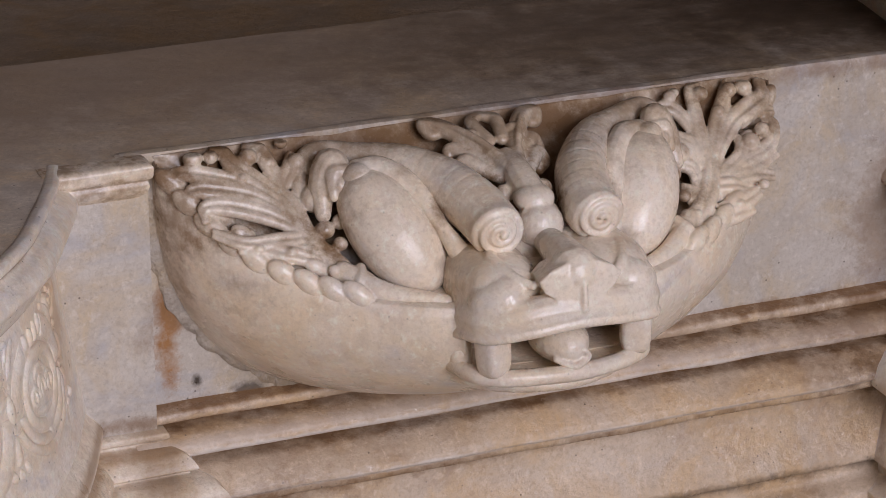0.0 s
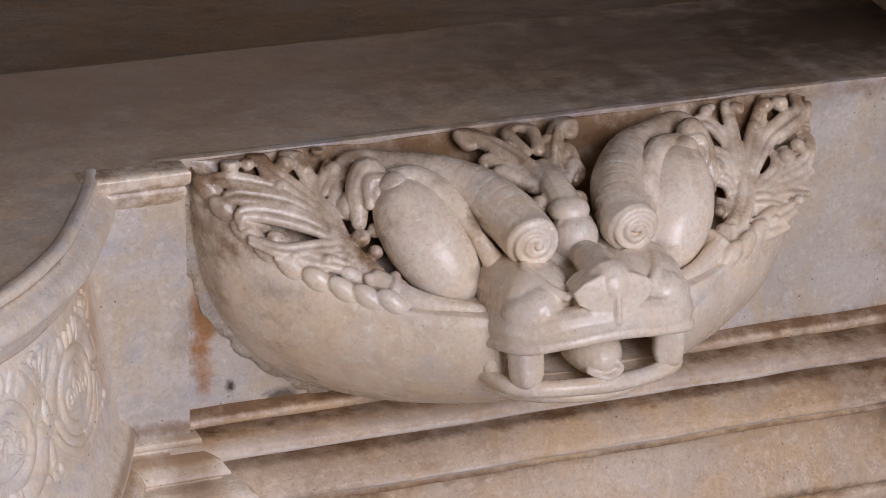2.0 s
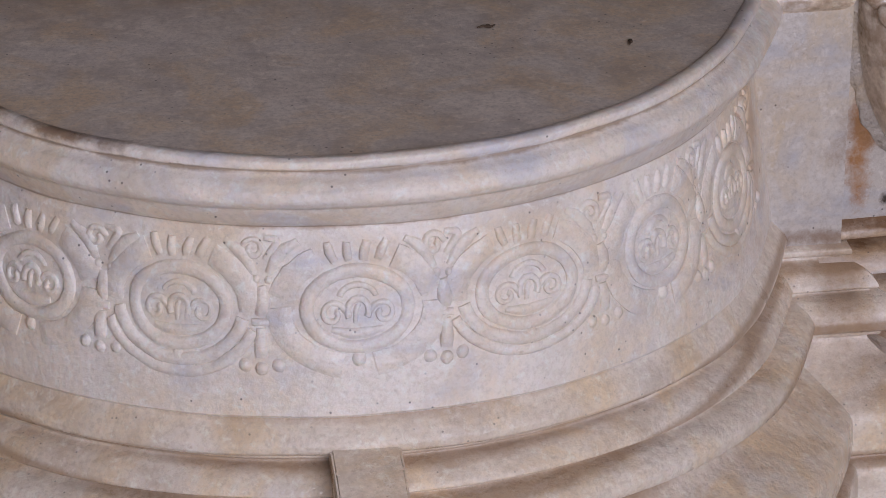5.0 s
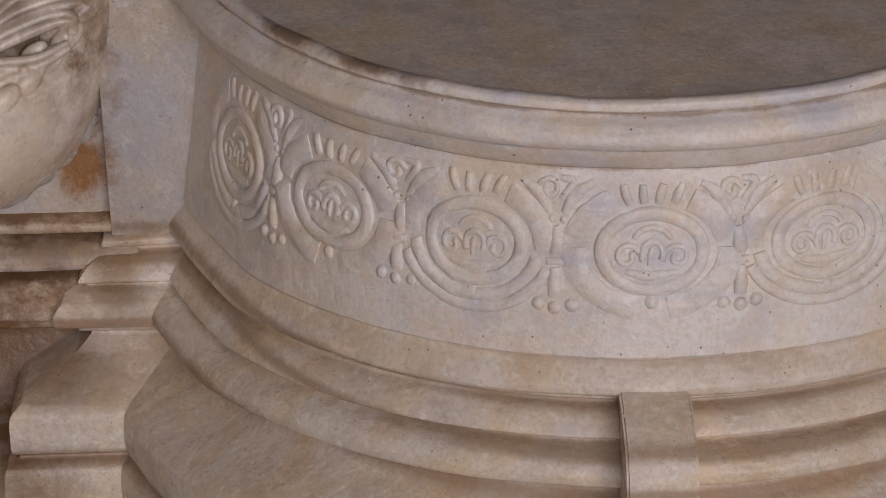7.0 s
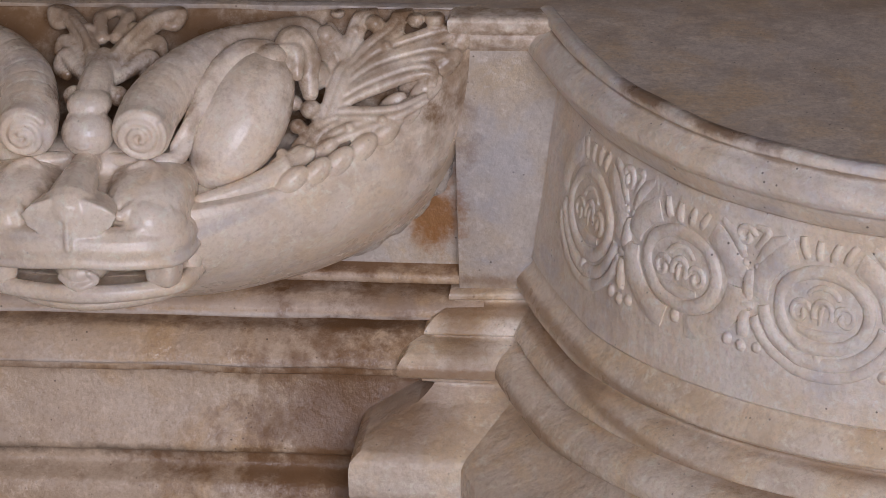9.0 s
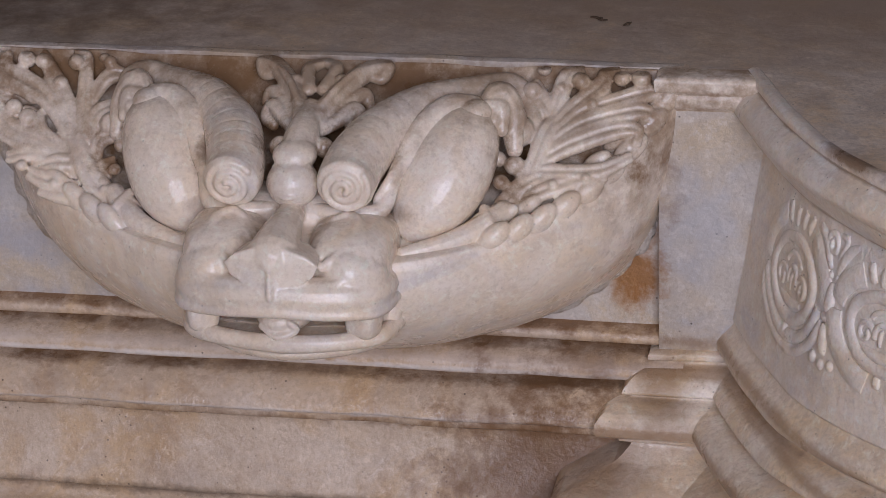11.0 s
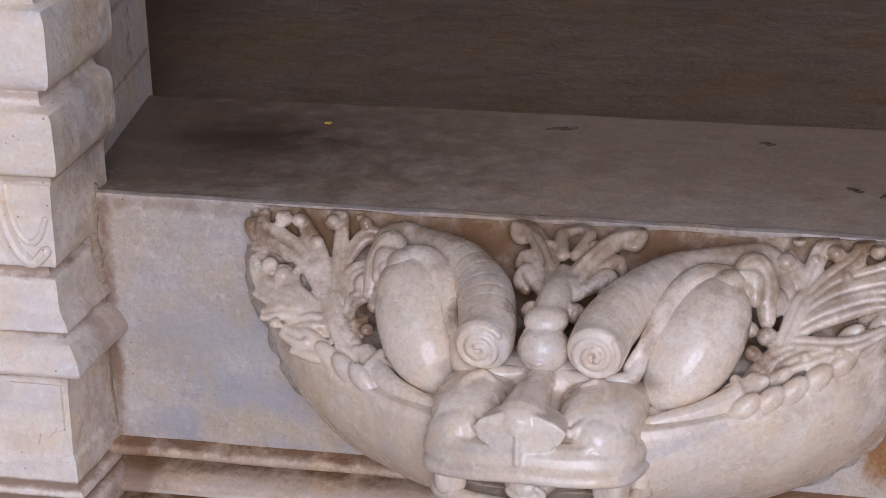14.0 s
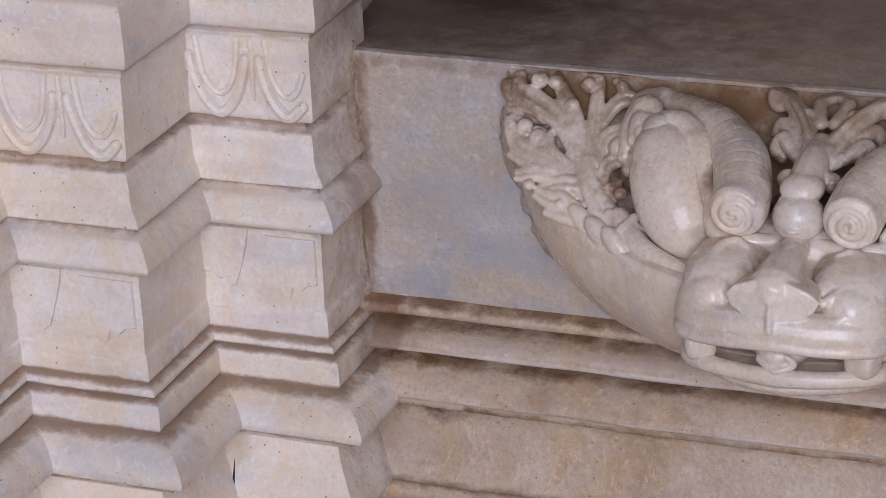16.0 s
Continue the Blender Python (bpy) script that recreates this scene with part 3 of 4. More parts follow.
def mask_bowl(mask, seed):
    bm = bmesh.new()
    n = 200
    rings = []
    for i in range(n + 1):
        s = -0.997 + 1.994 * i / n
        yr, zr = rim_at(s)
        zb = min(-0.170 * max(0.0, 1 - abs(s) ** 2.7) ** (1 / 2.7) - 0.006, zr - 0.004)
        u = 0.203 * s
        shallow = min(1.0, max(0.0, (abs(s) - 0.56) / 0.10))
        scallop = 0.0016 * math.sin(s * 46 + seed) * min(1.0, max(0.0, (abs(s) - 0.5) / 0.1))
        deep = [(-0.001, -0.006), (yr * 0.30, zr * 0.45 - 0.016), (yr * 0.52, zr * 0.76 - 0.010), (yr * 0.70, zr * 0.93 - 0.003)]
        bed = [(-0.002, -0.005), (1.05 * 0.38 * zr + 0.005, 0.38 * zr - 0.004), (1.05 * 0.64 * zr + 0.005, 0.64 * zr - 0.004), (1.05 * 0.86 * zr + 0.003, 0.86 * zr - 0.003)]
        ring = [(0.02, -0.002)] + [tuple((1 - shallow) * p + shallow * q for p, q in zip(a, b)) for a, b in zip(deep, bed)]
        ring += [(yr * 0.84, zr - 0.0005), (yr * 0.94, zr + scallop), (yr, zr - 0.001 + scallop), (yr * 1.01 - 0.001, zr - 0.006)]
        for k in range(1, 25):
            t = k / 24
            a, b, c = (yr * 1.01 - 0.001, zr - 0.006), (yr * 1.0 - 0.006, zr + 0.68 * (zb - zr)), (0.004, zb)
            ring.append(tuple((1 - t) ** 2 * p + 2 * t * (1 - t) * q + t * t * r for p, q, r in zip(a, b, c)))
        ring.append((0.02, zb))
        if abs(s) < 0.272:
            # the bowl is cut down to the floor of the open mouth
            ring = [(y, min(z, -0.112) if y < -0.078 else z) for y, z in ring]
        rings.append([bm.verts.new((u, y, z)) for y, z in ring])
    m = len(rings[0])
    for r, q in zip(rings, rings[1:]):
        for k in range(m):
            bm.faces.new((r[k], r[(k + 1) % m], q[(k + 1) % m], q[k]))
    bm.faces.new(rings[0])
    bm.faces.new(rings[-1][::-1])
    carved("bowl", bm, mask, seed, "smooth swelling marble bowl with a scalloped rim")


def mask_muzzle(mask, seed, lift):
    """Cheeks, upper lip, jaw and the flat heart-shaped nose; lift: how far the upper lip is raised."""
    bm = bmesh.new()

    def mirrored(*pts):
        return [(-p[0], *p[1:]) for p in pts] + [q for q in reversed(pts)][1:]
    pebble(bm, (0, -0.070, -0.092), (0.058, 0.030, 0.030))
    pebble(bm, (0, -0.084, -0.061 + 0.3 * lift), (0.050, 0.024, 0.016), 2.6)
    pebble(bm, (0, -0.092, -0.074 + 0.5 * lift), (0.056, 0.040, 0.016))
    tube(bm, mirrored((0.0500, -0.098, -0.086, 0.0105), (0.0510, -0.120, -0.0840 + 0.5 * lift, 0.0112), (0.0470, -0.139, -0.0830 + 0.7 * lift, 0.0115), (0.028, -0.150, -0.0815 + 0.9 * lift, 0.0112), (0, -0.153, -0.0800 + lift, 0.0105)))
    tube(bm, mirrored((0.0585, -0.104, -0.093, 0.0035), (0.0595, -0.126, -0.0920 + 0.5 * lift, 0.0032), (0.0530, -0.1465, -0.0910 + 0.7 * lift, 0.0032), (0.030, -0.1580, -0.0890 + 0.9 * lift, 0.0030), (0, -0.1605, -0.0875 + lift, 0.0034)), 8, 10)
    for sx in (-1, 1):
        def P(*pts):
            return [(sx * p[0], *p[1:]) for p in pts]
        pebble(bm, (sx * 0.0350, -0.110, -0.0715 + 0.55 * lift), (0.0240, 0.036, 0.0215), 2.7)
        pebble(bm, (sx * 0.0370, -0.131, -0.0750 + 0.75 * lift), (0.0215, 0.0190, 0.0165), 2.5, (sx * 0.35, 0.25, 1))
        tube(bm, P((0.0255, -0.148, -0.0655 + lift, 0.0026), (0.035, -0.138, -0.0590 + 0.8 * lift, 0.0032), (0.040, -0.121, -0.0520 + 0.6 * lift, 0.0036), (0.033, -0.111, -0.0505 + 0.5 * lift, 0.0034), (0.026, -0.115, -0.0515 + 0.5 * lift, 0.0026)), 7, 10)
        tube(bm, P((0.004, -0.159, -0.0810 + lift, 0.0024), (0.020, -0.157, -0.0780 + lift, 0.0030), (0.038, -0.150, -0.0715 + 0.8 * lift, 0.0030), (0.051, -0.139, -0.0640 + 0.6 * lift, 0.002)), 6, 8)
        tube(bm, P((0.0535, -0.104, -0.090, 0.0085), (0.0555, -0.114, -0.102, 0.0075), (0.0550, -0.116, -0.110, 0.006)), 4)
    tube(bm, [(0, -0.094, -0.050 + 0.6 * lift, 0.0070), (0, -0.112, -0.0515 + 0.75 * lift, 0.0085), (0, -0.132, -0.0540 + 0.9 * lift, 0.0115), (0, -0.147, -0.0590 + lift, 0.0150)])
    pebble(bm, (0, -0.146, -0.0715 + lift), (0.0190, 0.0105, 0.0100), 2.4)
    front, back = [], []
    for u, dy, z in ((0, 0.003, -0.0500), (0.010, 0.002, -0.0508), (0.020, 0.001, -0.0545), (0.0265, 0.0015, -0.0605), (0.0225, 0.001, -0.0675), (0.011, -0.001, -0.0740), (0, -0.003, -0.0785),
                     (-0.011, -0.001, -0.0740), (-0.0225, 0.001, -0.0675), (-0.0265, 0.0015, -0.0605), (-0.020, 0.001, -0.0545), (-0.010, 0.002, -0.0508)):
        front.append(bm.verts.new((u, -0.1590 + dy, z + lift)))
        back.append(bm.verts.new((u * 0.85, -0.138, (z + 0.063) * 0.9 - 0.063 + lift)))
    mid = bm.verts.new((0, -0.1605, -0.0620 + lift))
    bm.faces.new(back[::-1])
    for i in range(12):
        j = (i + 1) % 12
        bm.faces.new((front[i], front[j], mid))
        bm.faces.new((front[j], front[i], back[i], back[j]))
    tube(bm, [(0, -0.1605, -0.060 + lift, 0.0014), (0, -0.1630, -0.078 + lift, 0.0022)], 4, 8)
    carved("muzzle", bm, mask, seed, "broad smooth marble muzzle with a flat nose", rise=False, worn=7)
    bm = bmesh.new()
    tube(bm, mirrored((0.0600, -0.098, -0.1120, 0.005), (0.0570, -0.120, -0.1110, 0.0052), (0.0500, -0.136, -0.1105, 0.0052), (0.029, -0.1465, -0.1105, 0.0052), (0, -0.150, -0.1105, 0.0054)))
    egg(bm, (0, -0.088, -0.1215), (0.062, 0.056, 0.0125))
    carved("lower_lip", bm, mask, seed, rise=False)
    for sx in (-1, 1):
        bm = bmesh.new()
        pebble(bm, (sx * 0.0455, -0.1375, -0.0965 + 0.4 * lift), (0.0092, 0.0085, 0.0130 + 0.4 * lift), 4, (sx * 0.05, 0.12, 1))
        carved("tooth", bm, mask, seed, "square marble tooth", rise=False)
    bm = bmesh.new()
    egg(bm, (0, -0.128, -0.0990 + 0.2 * lift), (0.0170, 0.025, 0.0105 + 0.25 * lift))
    tube(bm, [(-0.010, -0.147, -0.1020, 0.0022), (0, -0.1525, -0.1055, 0.0022), (0.010, -0.149, -0.1025, 0.0022), (0.007, -0.151, -0.0975, 0.0018)], 6, 8)
    carved("tongue", bm, mask, seed, "round marble tongue with a curl", rise=False)


def mask_brow(mask, seed, turn, sx):
    """Eye, lid, ear and coiled horn of one side."""
    def P(*pts):
        return [(sx * p[0], *p[1:]) for p in pts]
    bm = bmesh.new()
    egg(bm, (sx * 0.079, -0.068, -0.042), (0.0255, 0.024, 0.0425), (sx * 0.035, 0.047, 0.056), 32, 20)
    carved("eye", bm, mask, seed, "bulging egg-shaped marble eye")
    bm = bmesh.new()
    tube(bm, P((0.012, -0.100, -0.053, 0.005), (0.030, -0.104, -0.0525, 0.0055), (0.048, -0.099, -0.051, 0.0050), (0.054, -0.086, -0.038, 0.0048), (0.064, -0.065, -0.019, 0.0068), (0.078, -0.050, -0.011, 0.0075), (0.092, -0.045, -0.012, 0.0072)))
    tube(bm, P((0.046, -0.096, -0.046, 0.003), (0.056, -0.086, -0.034, 0.004), (0.068, -0.067, -0.020, 0.004), (0.080, -0.054, -0.0120, 0.0035)), 7, 10)
    egg(bm, (sx * 0.094, -0.051, -0.0125), (0.0095, 0.009, 0.0075))
    carved("eyelid", bm, mask, seed)
    bm = bmesh.new()
    tube(bm, P((0.098, -0.046, -0.018, 0.006), (0.105, -0.037, -0.008, 0.0085), (0.112, -0.040, -0.020, 0.0085), (0.115, -0.049, -0.033, 0.005)))
    tube(bm, P((0.100, -0.047, -0.010, 0.004), (0.107, -0.046, -0.012, 0.0055), (0.109, -0.052, -0.022, 0.0035)))
    egg(bm, (sx * 0.1045, -0.050, -0.0170), (0.005, 0.006, 0.005))
    carved("ear", bm, mask, seed, "small pointed marble ear")
    bm = bmesh.new()
    hp = curve_pts(P((0.0320, -0.1120, -0.0320, 0.0160), (0.0320, -0.103, -0.0305, 0.0165), (0.035, -0.087, -0.0255, 0.0168), (0.044, -0.064, -0.0195, 0.0158), (0.062, -0.041, -0.0158, 0.0132), (0.086, -0.025, -0.0130, 0.0096), (0.106, -0.015, -0.0110, 0.0068), (0.116, -0.019, -0.0150, 0.006), (0.110, -0.025, -0.0180, 0.005), (0.105, -0.022, -0.0140, 0.0035)), 28)
    hp = [(*q[:3], q[3] * (0.972 if i % 11 == 0 and 30 < i < 160 else 1)) for i, q in enumerate(hp)]
    tube(bm, hp, 1, 22, cap=0.3)
    spiral = []
    for k in range(36):
        a = turn * sx * k * 0.40 + 0.6
        rr = 0.0134 - 0.00033 * k
        spiral.append((sx * 0.032 + rr * math.cos(a), -0.1150 - 0.0035 * k / 36, -0.0320 + rr * math.sin(a), 0.0022))
    tube(bm, spiral, 2, 8)
    carved("horn", bm, mask, seed, "ridged marble horn with a coiled end")


def mask_crest(mask, seed):
    bm = bmesh.new()
    egg(bm, (0, -0.100, -0.0365), (0.0148, 0.014, 0.0140))
    egg(bm, (0, -0.092, -0.0230), (0.0125, 0.012, 0.0085))
    tube(bm, [(-0.0095, -0.100, -0.0275, 0.0022), (0, -0.107, -0.0280, 0.0028), (0.0095, -0.100, -0.0275, 0.0022)], 6, 8)
    tube(bm, [(-0.0120, -0.104, -0.0380, 0.0012), (0, -0.1145, -0.0395, 0.0014), (0.0120, -0.104, -0.0380, 0.0012)], 6, 8)
    tube(bm, [(0, -0.09, -0.024, 0.010), (0, -0.072, -0.018, 0.0095), (0, -0.052, -0.013, 0.006)])
    for sx in (-1, 1):
        def P(*pts):
            return [(sx * p[0], *p[1:]) for p in pts]
        tube(bm, P((0.002, -0.066, -0.016, 0.0065), (0.008, -0.046, -0.0125, 0.0052), (0.018, -0.027, -0.0085, 0.0058), (0.029, -0.013, -0.005, 0.0055), (0.0365, -0.011, -0.005, 0.0045), (0.0345, -0.018, -0.009, 0.0036), (0.0285, -0.019, -0.0085, 0.0028)))
        tube(bm, P((0.004, -0.060, -0.0125, 0.002), (0.013, -0.040, -0.0055, 0.0024), (0.024, -0.021, -0.0015, 0.0022)), 7, 8)
        tube(bm, P((0.003, -0.070, -0.020, 0.0045), (0.014, -0.056, -0.019, 0.0045), (0.023, -0.044, -0.0165, 0.005), (0.0275, -0.046, -0.022, 0.004), (0.0225, -0.051, -0.024, 0.0035)))
        tube(bm, P((0.004, -0.063, -0.0175, 0.0035), (0.016, -0.043, -0.0155, 0.004), (0.026, -0.031, -0.0135, 0.0045), (0.030, -0.034, -0.0185, 0.0032)))
        tube(bm, P((0.004, -0.036, -0.009, 0.004), (0.008, -0.018, -0.005, 0.0045), (0.001, -0.010, -0.003, 0.0038)))
        egg(bm, (sx * 0.0135, -0.030, -0.0065), (0.0045, 0.0045, 0.0042), None, 14, 8)
        egg(bm, (sx * 0.0125, -0.077, -0.0245), (0.006, 0.006, 0.006), None, 14, 8)
    carved("crest", bm, mask, seed, "marble brow bulb with a crest of curling leaves")


def leaf_fan(mask, seed, sx, beaded):
    """Carved foliage that fills one end of the bowl."""
    bm = bmesh.new()

    def lie(u, z, r, out=0.0):
        return (sx * u, -0.0085 + 1.05 * z - out, z - 0.0015, r)

    def leaf(*pts):
        """A blade with a furrow down its middle, tapering to a curled tip."""
        for k in (-1, 1):
            row = []
            for i, (u, z, r) in enumerate(pts):
                a, b = pts[max(0, i - 1)], pts[min(len(pts) - 1, i + 1)]
                d = Vector((b[0] - a[0], b[1] - a[1])).normalized()
                row.append(lie(u - k * d.y * r * 0.46, z + k * d.x * r * 0.46, r * 0.76, 0.002 * math.sin(math.pi * i / (len(pts) - 1))))
            tube(bm, row, 6, 10)

    def bead(u, z, r):
        egg(bm, lie(u, z, r, 0.004)[:3], (r * 1.08, r * 1.08, r), None, 14, 9)

    # stem along the rim, bound by a collar
    tube(bm, [(sx * u, y, z, r) for u, y, z, r in ((0.062, -0.108, -0.073, 0.0045), (0.084, -0.097, -0.070, 0.0055), (0.100, -0.085, -0.066, 0.007), (0.112, -0.073, -0.060, 0.0065))])
    tube(bm, [(sx * u, y, z, r) for u, y, z, r in ((0.102, -0.076, -0.058, 0.0035), (0.106, -0.085, -0.062, 0.004), (0.109, -0.083, -0.070, 0.003))], 5, 8)
    if beaded:
        leaf((0.1059, -0.0654, 0.0052), (0.1212, -0.0575, 0.0058), (0.1343, -0.0457, 0.0052), (0.1421, -0.0348, 0.0046))
        leaf((0.1366, -0.0433, 0.0036), (0.1393, -0.0211, 0.0043), (0.1417, -0.0086, 0.0040), (0.1431, -0.0001, 0.0030), (0.1504, 0.0012, 0.0027))
        leaf((0.1421, -0.0348, 0.0036), (0.1512, -0.0189, 0.0043), (0.1606, -0.0092, 0.0043), (0.1699, 0.0002, 0.0030))
        leaf((0.1434, -0.0366, 0.0033), (0.1615, -0.0192, 0.0050), (0.1772, -0.0121, 0.0057), (0.1899, -0.0074, 0.0047), (0.1924, -0.0004, 0.0034))
        leaf((0.1438, -0.0416, 0.0029), (0.1611, -0.0342, 0.0039), (0.1666, -0.0264, 0.0030))
        leaf((0.1435, -0.0430, 0.0029), (0.1673, -0.0369, 0.0043), (0.1846, -0.0299, 0.0040), (0.1910, -0.0216, 0.0033), (0.1858, -0.0189, 0.0027))
        leaf((0.1464, -0.0448, 0.0029), (0.1685, -0.0389, 0.0043), (0.1861, -0.0350, 0.0033))
        leaf((0.1460, -0.0466, 0.0029), (0.1623, -0.0429, 0.0039), (0.1789, -0.0452, 0.0030))
        leaf((0.1357, -0.0470, 0.0033), (0.1494, -0.0467, 0.0042), (0.1621, -0.0503, 0.0026))
        leaf((0.1363, -0.0580, 0.0032), (0.1524, -0.0549, 0.0046), (0.1644, -0.0521, 0.0033))
        leaf((0.1229, -0.0643, 0.0029), (0.1426, -0.0601, 0.0046), (0.1564, -0.0591, 0.0033))
        leaf((0.1320, -0.0370, 0.0036), (0.1314, -0.0253, 0.0043), (0.1222, -0.0213, 0.0039))
        leaf((0.1275, -0.0455, 0.0033), (0.1264, -0.0361, 0.0039), (0.1153, -0.0328, 0.0036))
        leaf((0.1199, -0.0530, 0.0032), (0.1236, -0.0478, 0.0036), (0.1171, -0.0451, 0.0026))
        leaf((0.1377, -0.0223, 0.0030), (0.1309, -0.0108, 0.0040), (0.1243, -0.0069, 0.0043), (0.1172, -0.0080, 0.0030))
        leaf((0.1701, -0.0195, 0.0027), (0.1818, -0.0143, 0.0033), (0.1936, -0.0156, 0.0027))
        for u, z, r in ((0.1485, -0.0014, 0.0046), (0.1558, -0.0107, 0.0043), (0.1682, -0.0014, 0.0047), (0.1784, -0.0010, 0.0053), (0.1713, -0.0269, 0.0053), (0.1811, -0.0224, 0.0046), (0.1208, -0.0278, 0.0065), (0.1125, -0.0371, 0.0045), (0.1147, -0.0477, 0.0039), (0.1279, -0.0011, 0.0040), (0.1318, 0.0008, 0.0030), (0.1694, -0.0476, 0.0033), (0.1479, -0.0554, 0.0036)):
            bead(u, z, r)
    else:
        leaf((0.1110, -0.0578, 0.0050), (0.1204, -0.0469, 0.0038), (0.1244, -0.0420, 0.0038), (0.1302, -0.0276, 0.0051), (0.1340, -0.0215, 0.0038))
        leaf((0.1111, -0.0585, 0.0038), (0.1192, -0.0493, 0.0038), (0.1280, -0.0450, 0.0035), (0.1389, -0.0439, 0.0028))
        leaf((0.1201, -0.0551, 0.0034), (0.1396, -0.0481, 0.0041), (0.1594, -0.0437, 0.0028))
        leaf((0.1254, -0.0425, 0.0028), (0.1386, -0.0416, 0.0038), (0.1636, -0.0403, 0.0034), (0.1800, -0.0345, 0.0025))
        leaf((0.1263, -0.0396, 0.0028), (0.1464, -0.0299, 0.0044), (0.1691, -0.0230, 0.0044), (0.1825, -0.0226, 0.0031), (0.1827, -0.0288, 0.0025))
        leaf((0.1281, -0.0348, 0.0028), (0.1499, -0.0217, 0.0041), (0.1774, -0.0147, 0.0044), (0.1869, -0.0149, 0.0032))
        leaf((0.1305, -0.0300, 0.0028), (0.1507, -0.0162, 0.0038), (0.1766, -0.0085, 0.0044), (0.1905, -0.0061, 0.0032))
        leaf((0.1318, -0.0256, 0.0032), (0.1466, -0.0137, 0.0044), (0.1593, -0.0046, 0.0048), (0.1619, 0.0017, 0.0035), (0.1678, 0.0029, 0.0025))
        leaf((0.1328, -0.0194, 0.0032), (0.1378, -0.0062, 0.0045), (0.1407, 0.0002, 0.0038), (0.1475, 0.0023, 0.0029))
        leaf((0.1326, -0.0184, 0.0032), (0.1264, -0.0114, 0.0044), (0.1212, -0.0062, 0.0038))
        leaf((0.1201, -0.0284, 0.0032), (0.1225, -0.0194, 0.0044), (0.1180, -0.0148, 0.0035), (0.1116, -0.0152, 0.0025))
        leaf((0.1269, -0.0479, 0.0025), (0.1485, -0.0448, 0.0031), (0.1671, -0.0430, 0.0025))
        for u, z, r in ((0.1386, -0.0462, 0.0031), (0.1557, -0.0113, 0.0032), (0.1709, -0.0000, 0.0044), (0.1816, 0.0003, 0.0054), (0.1483, -0.0019, 0.0051), (0.1211, -0.0075, 0.0057), (0.1269, 0.0024, 0.0038), (0.1157, -0.0244, 0.0088), (0.1055, -0.0362, 0.0047), (0.1157, -0.0387, 0.0056), (0.1092, -0.0460, 0.0044), (0.1373, -0.0053, 0.0029), (0.1570, -0.0428, 0.0028)):
            bead(u, z, r)
    # lobes folded over the rim
    for s in (0.55, 0.61, 0.67, 0.73, 0.79, 0.845, 0.895, 0.94, 0.975):
        yr, zr = rim_at(s)
        egg(bm, (sx * (0.203 * s - 0.003), yr * 0.97, zr + 0.0002), (0.0056, 0.0068, 0.0125), (sx * 0.8, 0.35, 0.75), 16, 10)
        egg(bm, (sx * (0.203 * s - 0.011), yr * 0.86, zr * 0.95 + 0.002), (0.0044, 0.0052, 0.0095), (sx * 1.0, 0.1, 0.7), 16, 10)
    for v in bm.verts:
        v.co.z = min(v.co.z, 0.0018)
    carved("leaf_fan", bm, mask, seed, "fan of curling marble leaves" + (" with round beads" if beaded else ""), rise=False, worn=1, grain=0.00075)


def lion_mask(seed, turn, lift):
    mask = thing("lion_mask", "carved marble horned lion mask with bulging eyes and open mouth", "relief carving", "lion masks on the threshold")
    mask_bowl(mask, seed)
    mask_muzzle(mask, seed, lift)
    mask_crest(mask, seed)
    for sx in (-1, 1):
        mask_brow(mask, seed, turn, sx)
        leaf_fan(mask, seed, sx, sx == turn)
    return mask


# rough mortar pressed round the masks where they meet the panel
for x in (-0.499, 0.512):
    for sx in (-1, 1):
        bm = bmesh.new()
        pts = []
        for i in range(26):
            a = 0.10 + 1.05 * i / 25
            px, pz = 0.207 * math.cos(a * 0.95) ** 0.75, -0.176 * math.sin(a * 0.95) ** 0.75
            k = noise.noise(Vector((i * 0.7, x * 9, sx)))
            pts.append((x + sx * (px - 0.001 + 0.003 * k), 0.0025, pz, 0.0055 + 0.002 * k))
        tube(bm, pts, 3, 10)
        wobble(bm, 0.0012, 70)
        wobble(bm, 0.0010, 190)
        for v in bm.verts:
            v.co.y = max(-0.0022 + 0.001 * noise.noise(v.co * 150), v.co.y)
        part("mortar_edge", bm, MORTAR_PALE, threshold, "rough grey mortar round the carving")

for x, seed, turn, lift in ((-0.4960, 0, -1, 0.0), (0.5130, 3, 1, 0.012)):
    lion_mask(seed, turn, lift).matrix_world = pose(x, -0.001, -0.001)


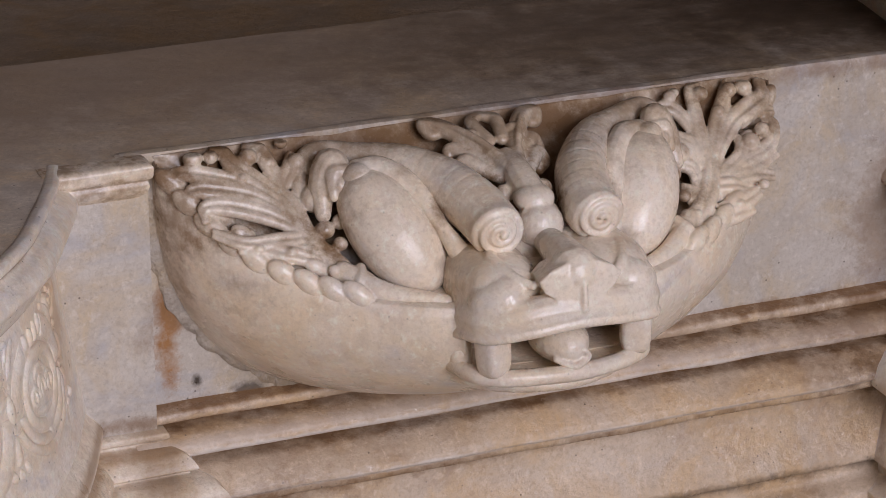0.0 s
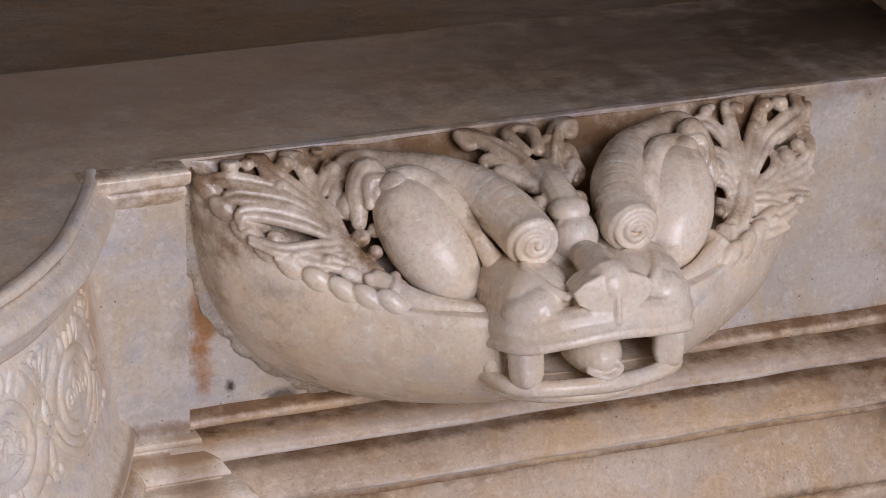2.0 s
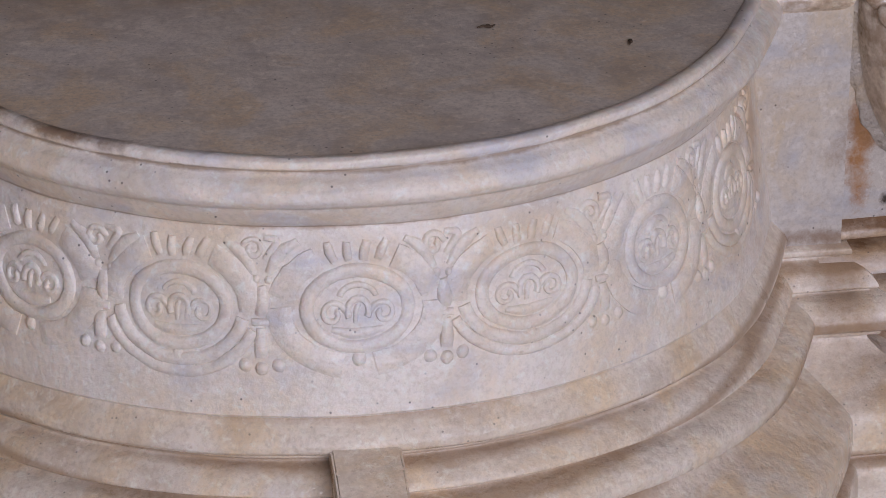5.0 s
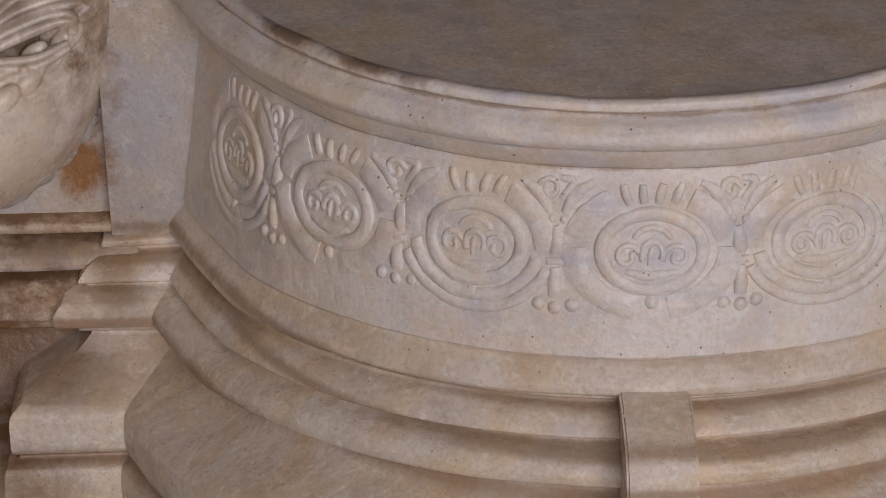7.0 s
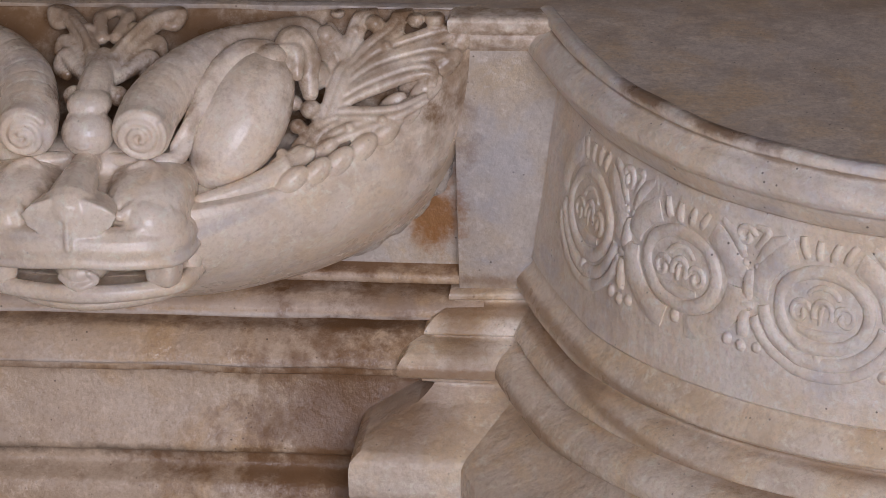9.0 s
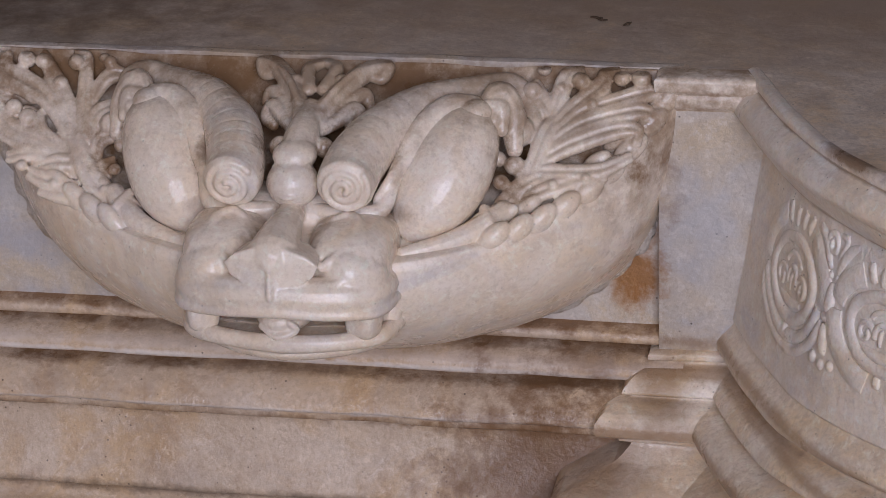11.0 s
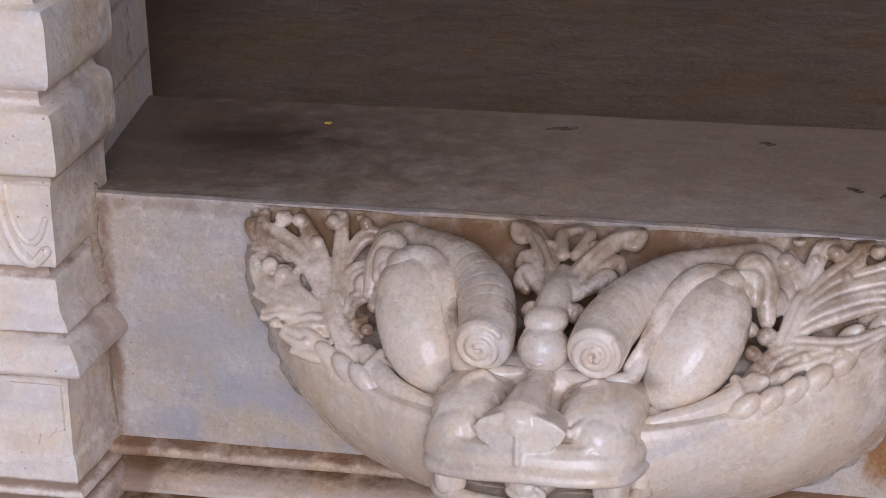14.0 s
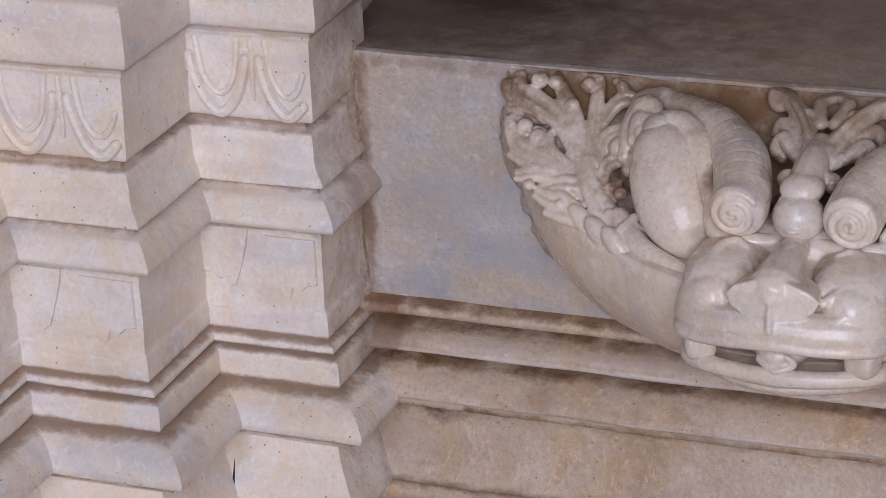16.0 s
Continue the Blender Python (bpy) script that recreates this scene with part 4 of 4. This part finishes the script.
# ---- door jambs ----
JPATH = [(-1.45, -0.23), (-0.97, -0.23), (-0.97, -0.145), (-0.884, -0.145), (-0.884, -0.06), (-0.804, -0.06), (-0.804, 0.02)]
JPROF = chaikin([(0.0, 1.9), (0.0, 0.16), (0.004, 0.137), (0.011, 0.134), (0.0145, 0.128), (0.015, 0.10), (0.0135, 0.091), (0.009, 0.0865), (0.001, 0.085), (0.001, 0.077), (0.003, 0.075), (0.010, 0.0725), (0.0125, 0.067), (0.013, 0.042), (0.011, 0.035),
                 (0.005, 0.0325), (0.005, 0.0285), (0.003, 0.026), (0.003, 0.0), (0.0025, -0.022), (0.001, -0.026), (-0.007, -0.0275), (-0.007, -0.033), (0.0, -0.0345), (0.0005, -0.054), (0.007, -0.0605), (0.0085, -0.065), (0.002, -0.0665), (0.002, -0.069), (0.010, -0.073), (0.0165, -0.0815), (0.018, -0.087), (0.016, -0.090),
                 (0.013, -0.0915), (0.002, -0.0945), (0.0025, -0.13), (0.001, -0.1485), (0.0035, -0.150), (0.0035, -0.1655), (0.001, -0.167), (0.0070, -0.1685), (0.0085, -0.1735), (0.0040, -0.1748), (0.0115, -0.1765), (0.0128, -0.180), (0.0128, -0.1935),
                 (0.0095, -0.1952), (0.020, -0.1975), (0.031, -0.2045), (0.0365, -0.213), (0.0350, -0.2195), (0.0230, -0.2215), (0.0230, -0.2270)]) + BODY[1:]


def door_jamb():
    jamb = thing("door_jamb", "stepped white marble door jamb base with carved leaf bands", "door jamb", "door jambs")
    bm = bmesh.new()
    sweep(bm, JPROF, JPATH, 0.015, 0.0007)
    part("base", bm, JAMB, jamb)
    # lotus petals and leaves cut on the faces of the two bands
    for x0, x1, y in ((-0.884, -0.804, -0.064), (-0.97, -0.884, -0.149), (-1.07, -0.97, -0.234)):
        w = x1 - x0
        bm = bmesh.new()
        for a, b in ((0.05, 0.53), (0.62, 1.08)):
            pts = [(x0 + w * (a + (b - a) * t), y + 0.0003, 0.024 - 0.046 * math.sin(math.pi * t) ** 0.5, 0.0036) for t in (0.02, 0.1, 0.25, 0.4, 0.5, 0.6, 0.75, 0.9, 0.98)]
            tube(bm, [p for p in pts if p[0] < x1 - 0.001], 3, 8)
            pts = [(x0 + w * (a + (b - a) * (0.14 + 0.72 * t)), y + 0.0006, 0.024 - 0.034 * math.sin(math.pi * t) ** 0.5, 0.0022) for t in (0.0, 0.1, 0.25, 0.4, 0.5, 0.6, 0.75, 0.9, 1.0)]
            tube(bm, [p for p in pts if p[0] < x1 - 0.001], 3, 8)
        tube(bm, [(x0 + w * 0.575, y, 0.024, 0.002), (x0 + w * 0.575, y, 0.006, 0.0018), (x0 + w * 0.57, y, -0.012, 0.001)], 4, 8)
        wobble(bm, 0.0006, 60)
        part("petal_band", bm, JAMB, jamb)
        bm = bmesh.new()
        yk = y + 0.0015
        for flip in (0, 1):
            edge = [(0.02, -0.098), (0.43, -0.098), (0.40, -0.110), (0.35, -0.124), (0.30, -0.136), (0.25, -0.138), (0.22, -0.131), (0.15, -0.133), (0.10, -0.129), (0.02, -0.128)]
            edge = [(1 - a, z - 0.003) for a, z in reversed(edge)] if flip else edge
            rings = [[bm.verts.new((x0 + w * (0.5 + (a - 0.5) * k), yk + d, z + g)) for a, z in edge] for k, d, g in ((1.0, 0.003, 0.0), (1.0, -0.0012, 0.0), (0.985, -0.0022, 0.0008))]
            bm.faces.new(rings[2])
            for r, q in zip(rings, rings[1:]):
                for i in range(len(edge)):
                    j = (i + 1) % len(edge)
                    bm.faces.new((r[i], r[j], q[j], q[i]))
        tube(bm, [(x0 + w * 0.01, yk + 0.0008, -0.151, 0.0018), (x0 + w * 0.5, yk + 0.0008, -0.1515, 0.0016), (x0 + w * 0.99, yk + 0.0008, -0.151, 0.0018)], 6, 8)
        wobble(bm, 0.0008, 50)
        part("leaf_carving", bm, JAMB, jamb)
    bm = bmesh.new()
    tube(bm, [(-0.803, 0.0, 0.004, 0.003)] + [(-0.8025 + 0.002 * noise.noise(Vector((i, 2, 0))), -0.001, -0.008 * i, 0.0035 + 0.0015 * noise.noise(Vector((i * 0.9, 5, 0)))) for i in range(1, 21)], 3, 8)
    wobble(bm, 0.002, 90)
    part("mortar_joint", bm, MORTAR, jamb, "brown crumbling mortar joint")
    bm = bmesh.new()
    prism(bm, [(-1.5, 0.2), (-1.5, -0.20), (-0.99, -0.20), (-0.99, -0.12), (-0.905, -0.12), (-0.905, -0.035), (-0.825, -0.035), (-0.812, 0.0), (-0.842, 0.2)], FLOOR, 1.95)
    part("shaft", bm, JAMB, jamb, smooth=False)
    return jamb


left = door_jamb()
right = copy_thing(left, Matrix.Translation((0.02, 0, 0)) @ Matrix.Diagonal((-1, 1, 1, 1)))


# ---- dry bits lying on the worn top ----
TWIG = marble("dry_twig", (0.10, 0.065, 0.04), (0.06, 0.04, 0.025), (0.03, 0.02, 0.012), 0.5, rough=0.8)
PETAL = marble("yellow_petal", (0.62, 0.45, 0.10), (0.5, 0.34, 0.06), (0.3, 0.2, 0.05), 0.3, rough=0.7)


def bit(x, y, length, turn, material, name, label):
    bm = bmesh.new()
    c, q = math.cos(turn) * length, math.sin(turn) * length
    r = 0.0008
    tube(bm, [(-c, -q, r, r * 0.6), (-0.3 * c, -0.3 * q + 0.001, r * 1.3, r), (0.3 * c, 0.3 * q - 0.001, r * 1.2, r), (c, q + 0.0015, r, r * 0.5)], 4, 8)
    egg(bm, (0.2 * c, 0.2 * q + 0.002, r), (0.0014, 0.0009, 0.0007), None, 10, 6)
    ob = tagged(part(name, bm, material), label, "debris", "dry bits on the threshold")
    ob.location = (x, y, 0.0004)


for x, y, length, turn in ((-0.548, 0.160, 0.010, 0.2), (-0.350, 0.074, 0.006, -0.5), (-0.332, 0.066, 0.003, 0.9), (-0.415, 0.15, 0.005, -0.2), (0.082, -0.064, 0.005, 0.1), (0.155, -0.10, 0.003, 1.2)):
    bit(x, y, length, turn, TWIG, "twig", "small dark dry twig lying on the worn stone top")
bit(-0.70, 0.148, 0.002, 0.3, PETAL, "petal", "tiny dried yellow petal lying on the stone top")
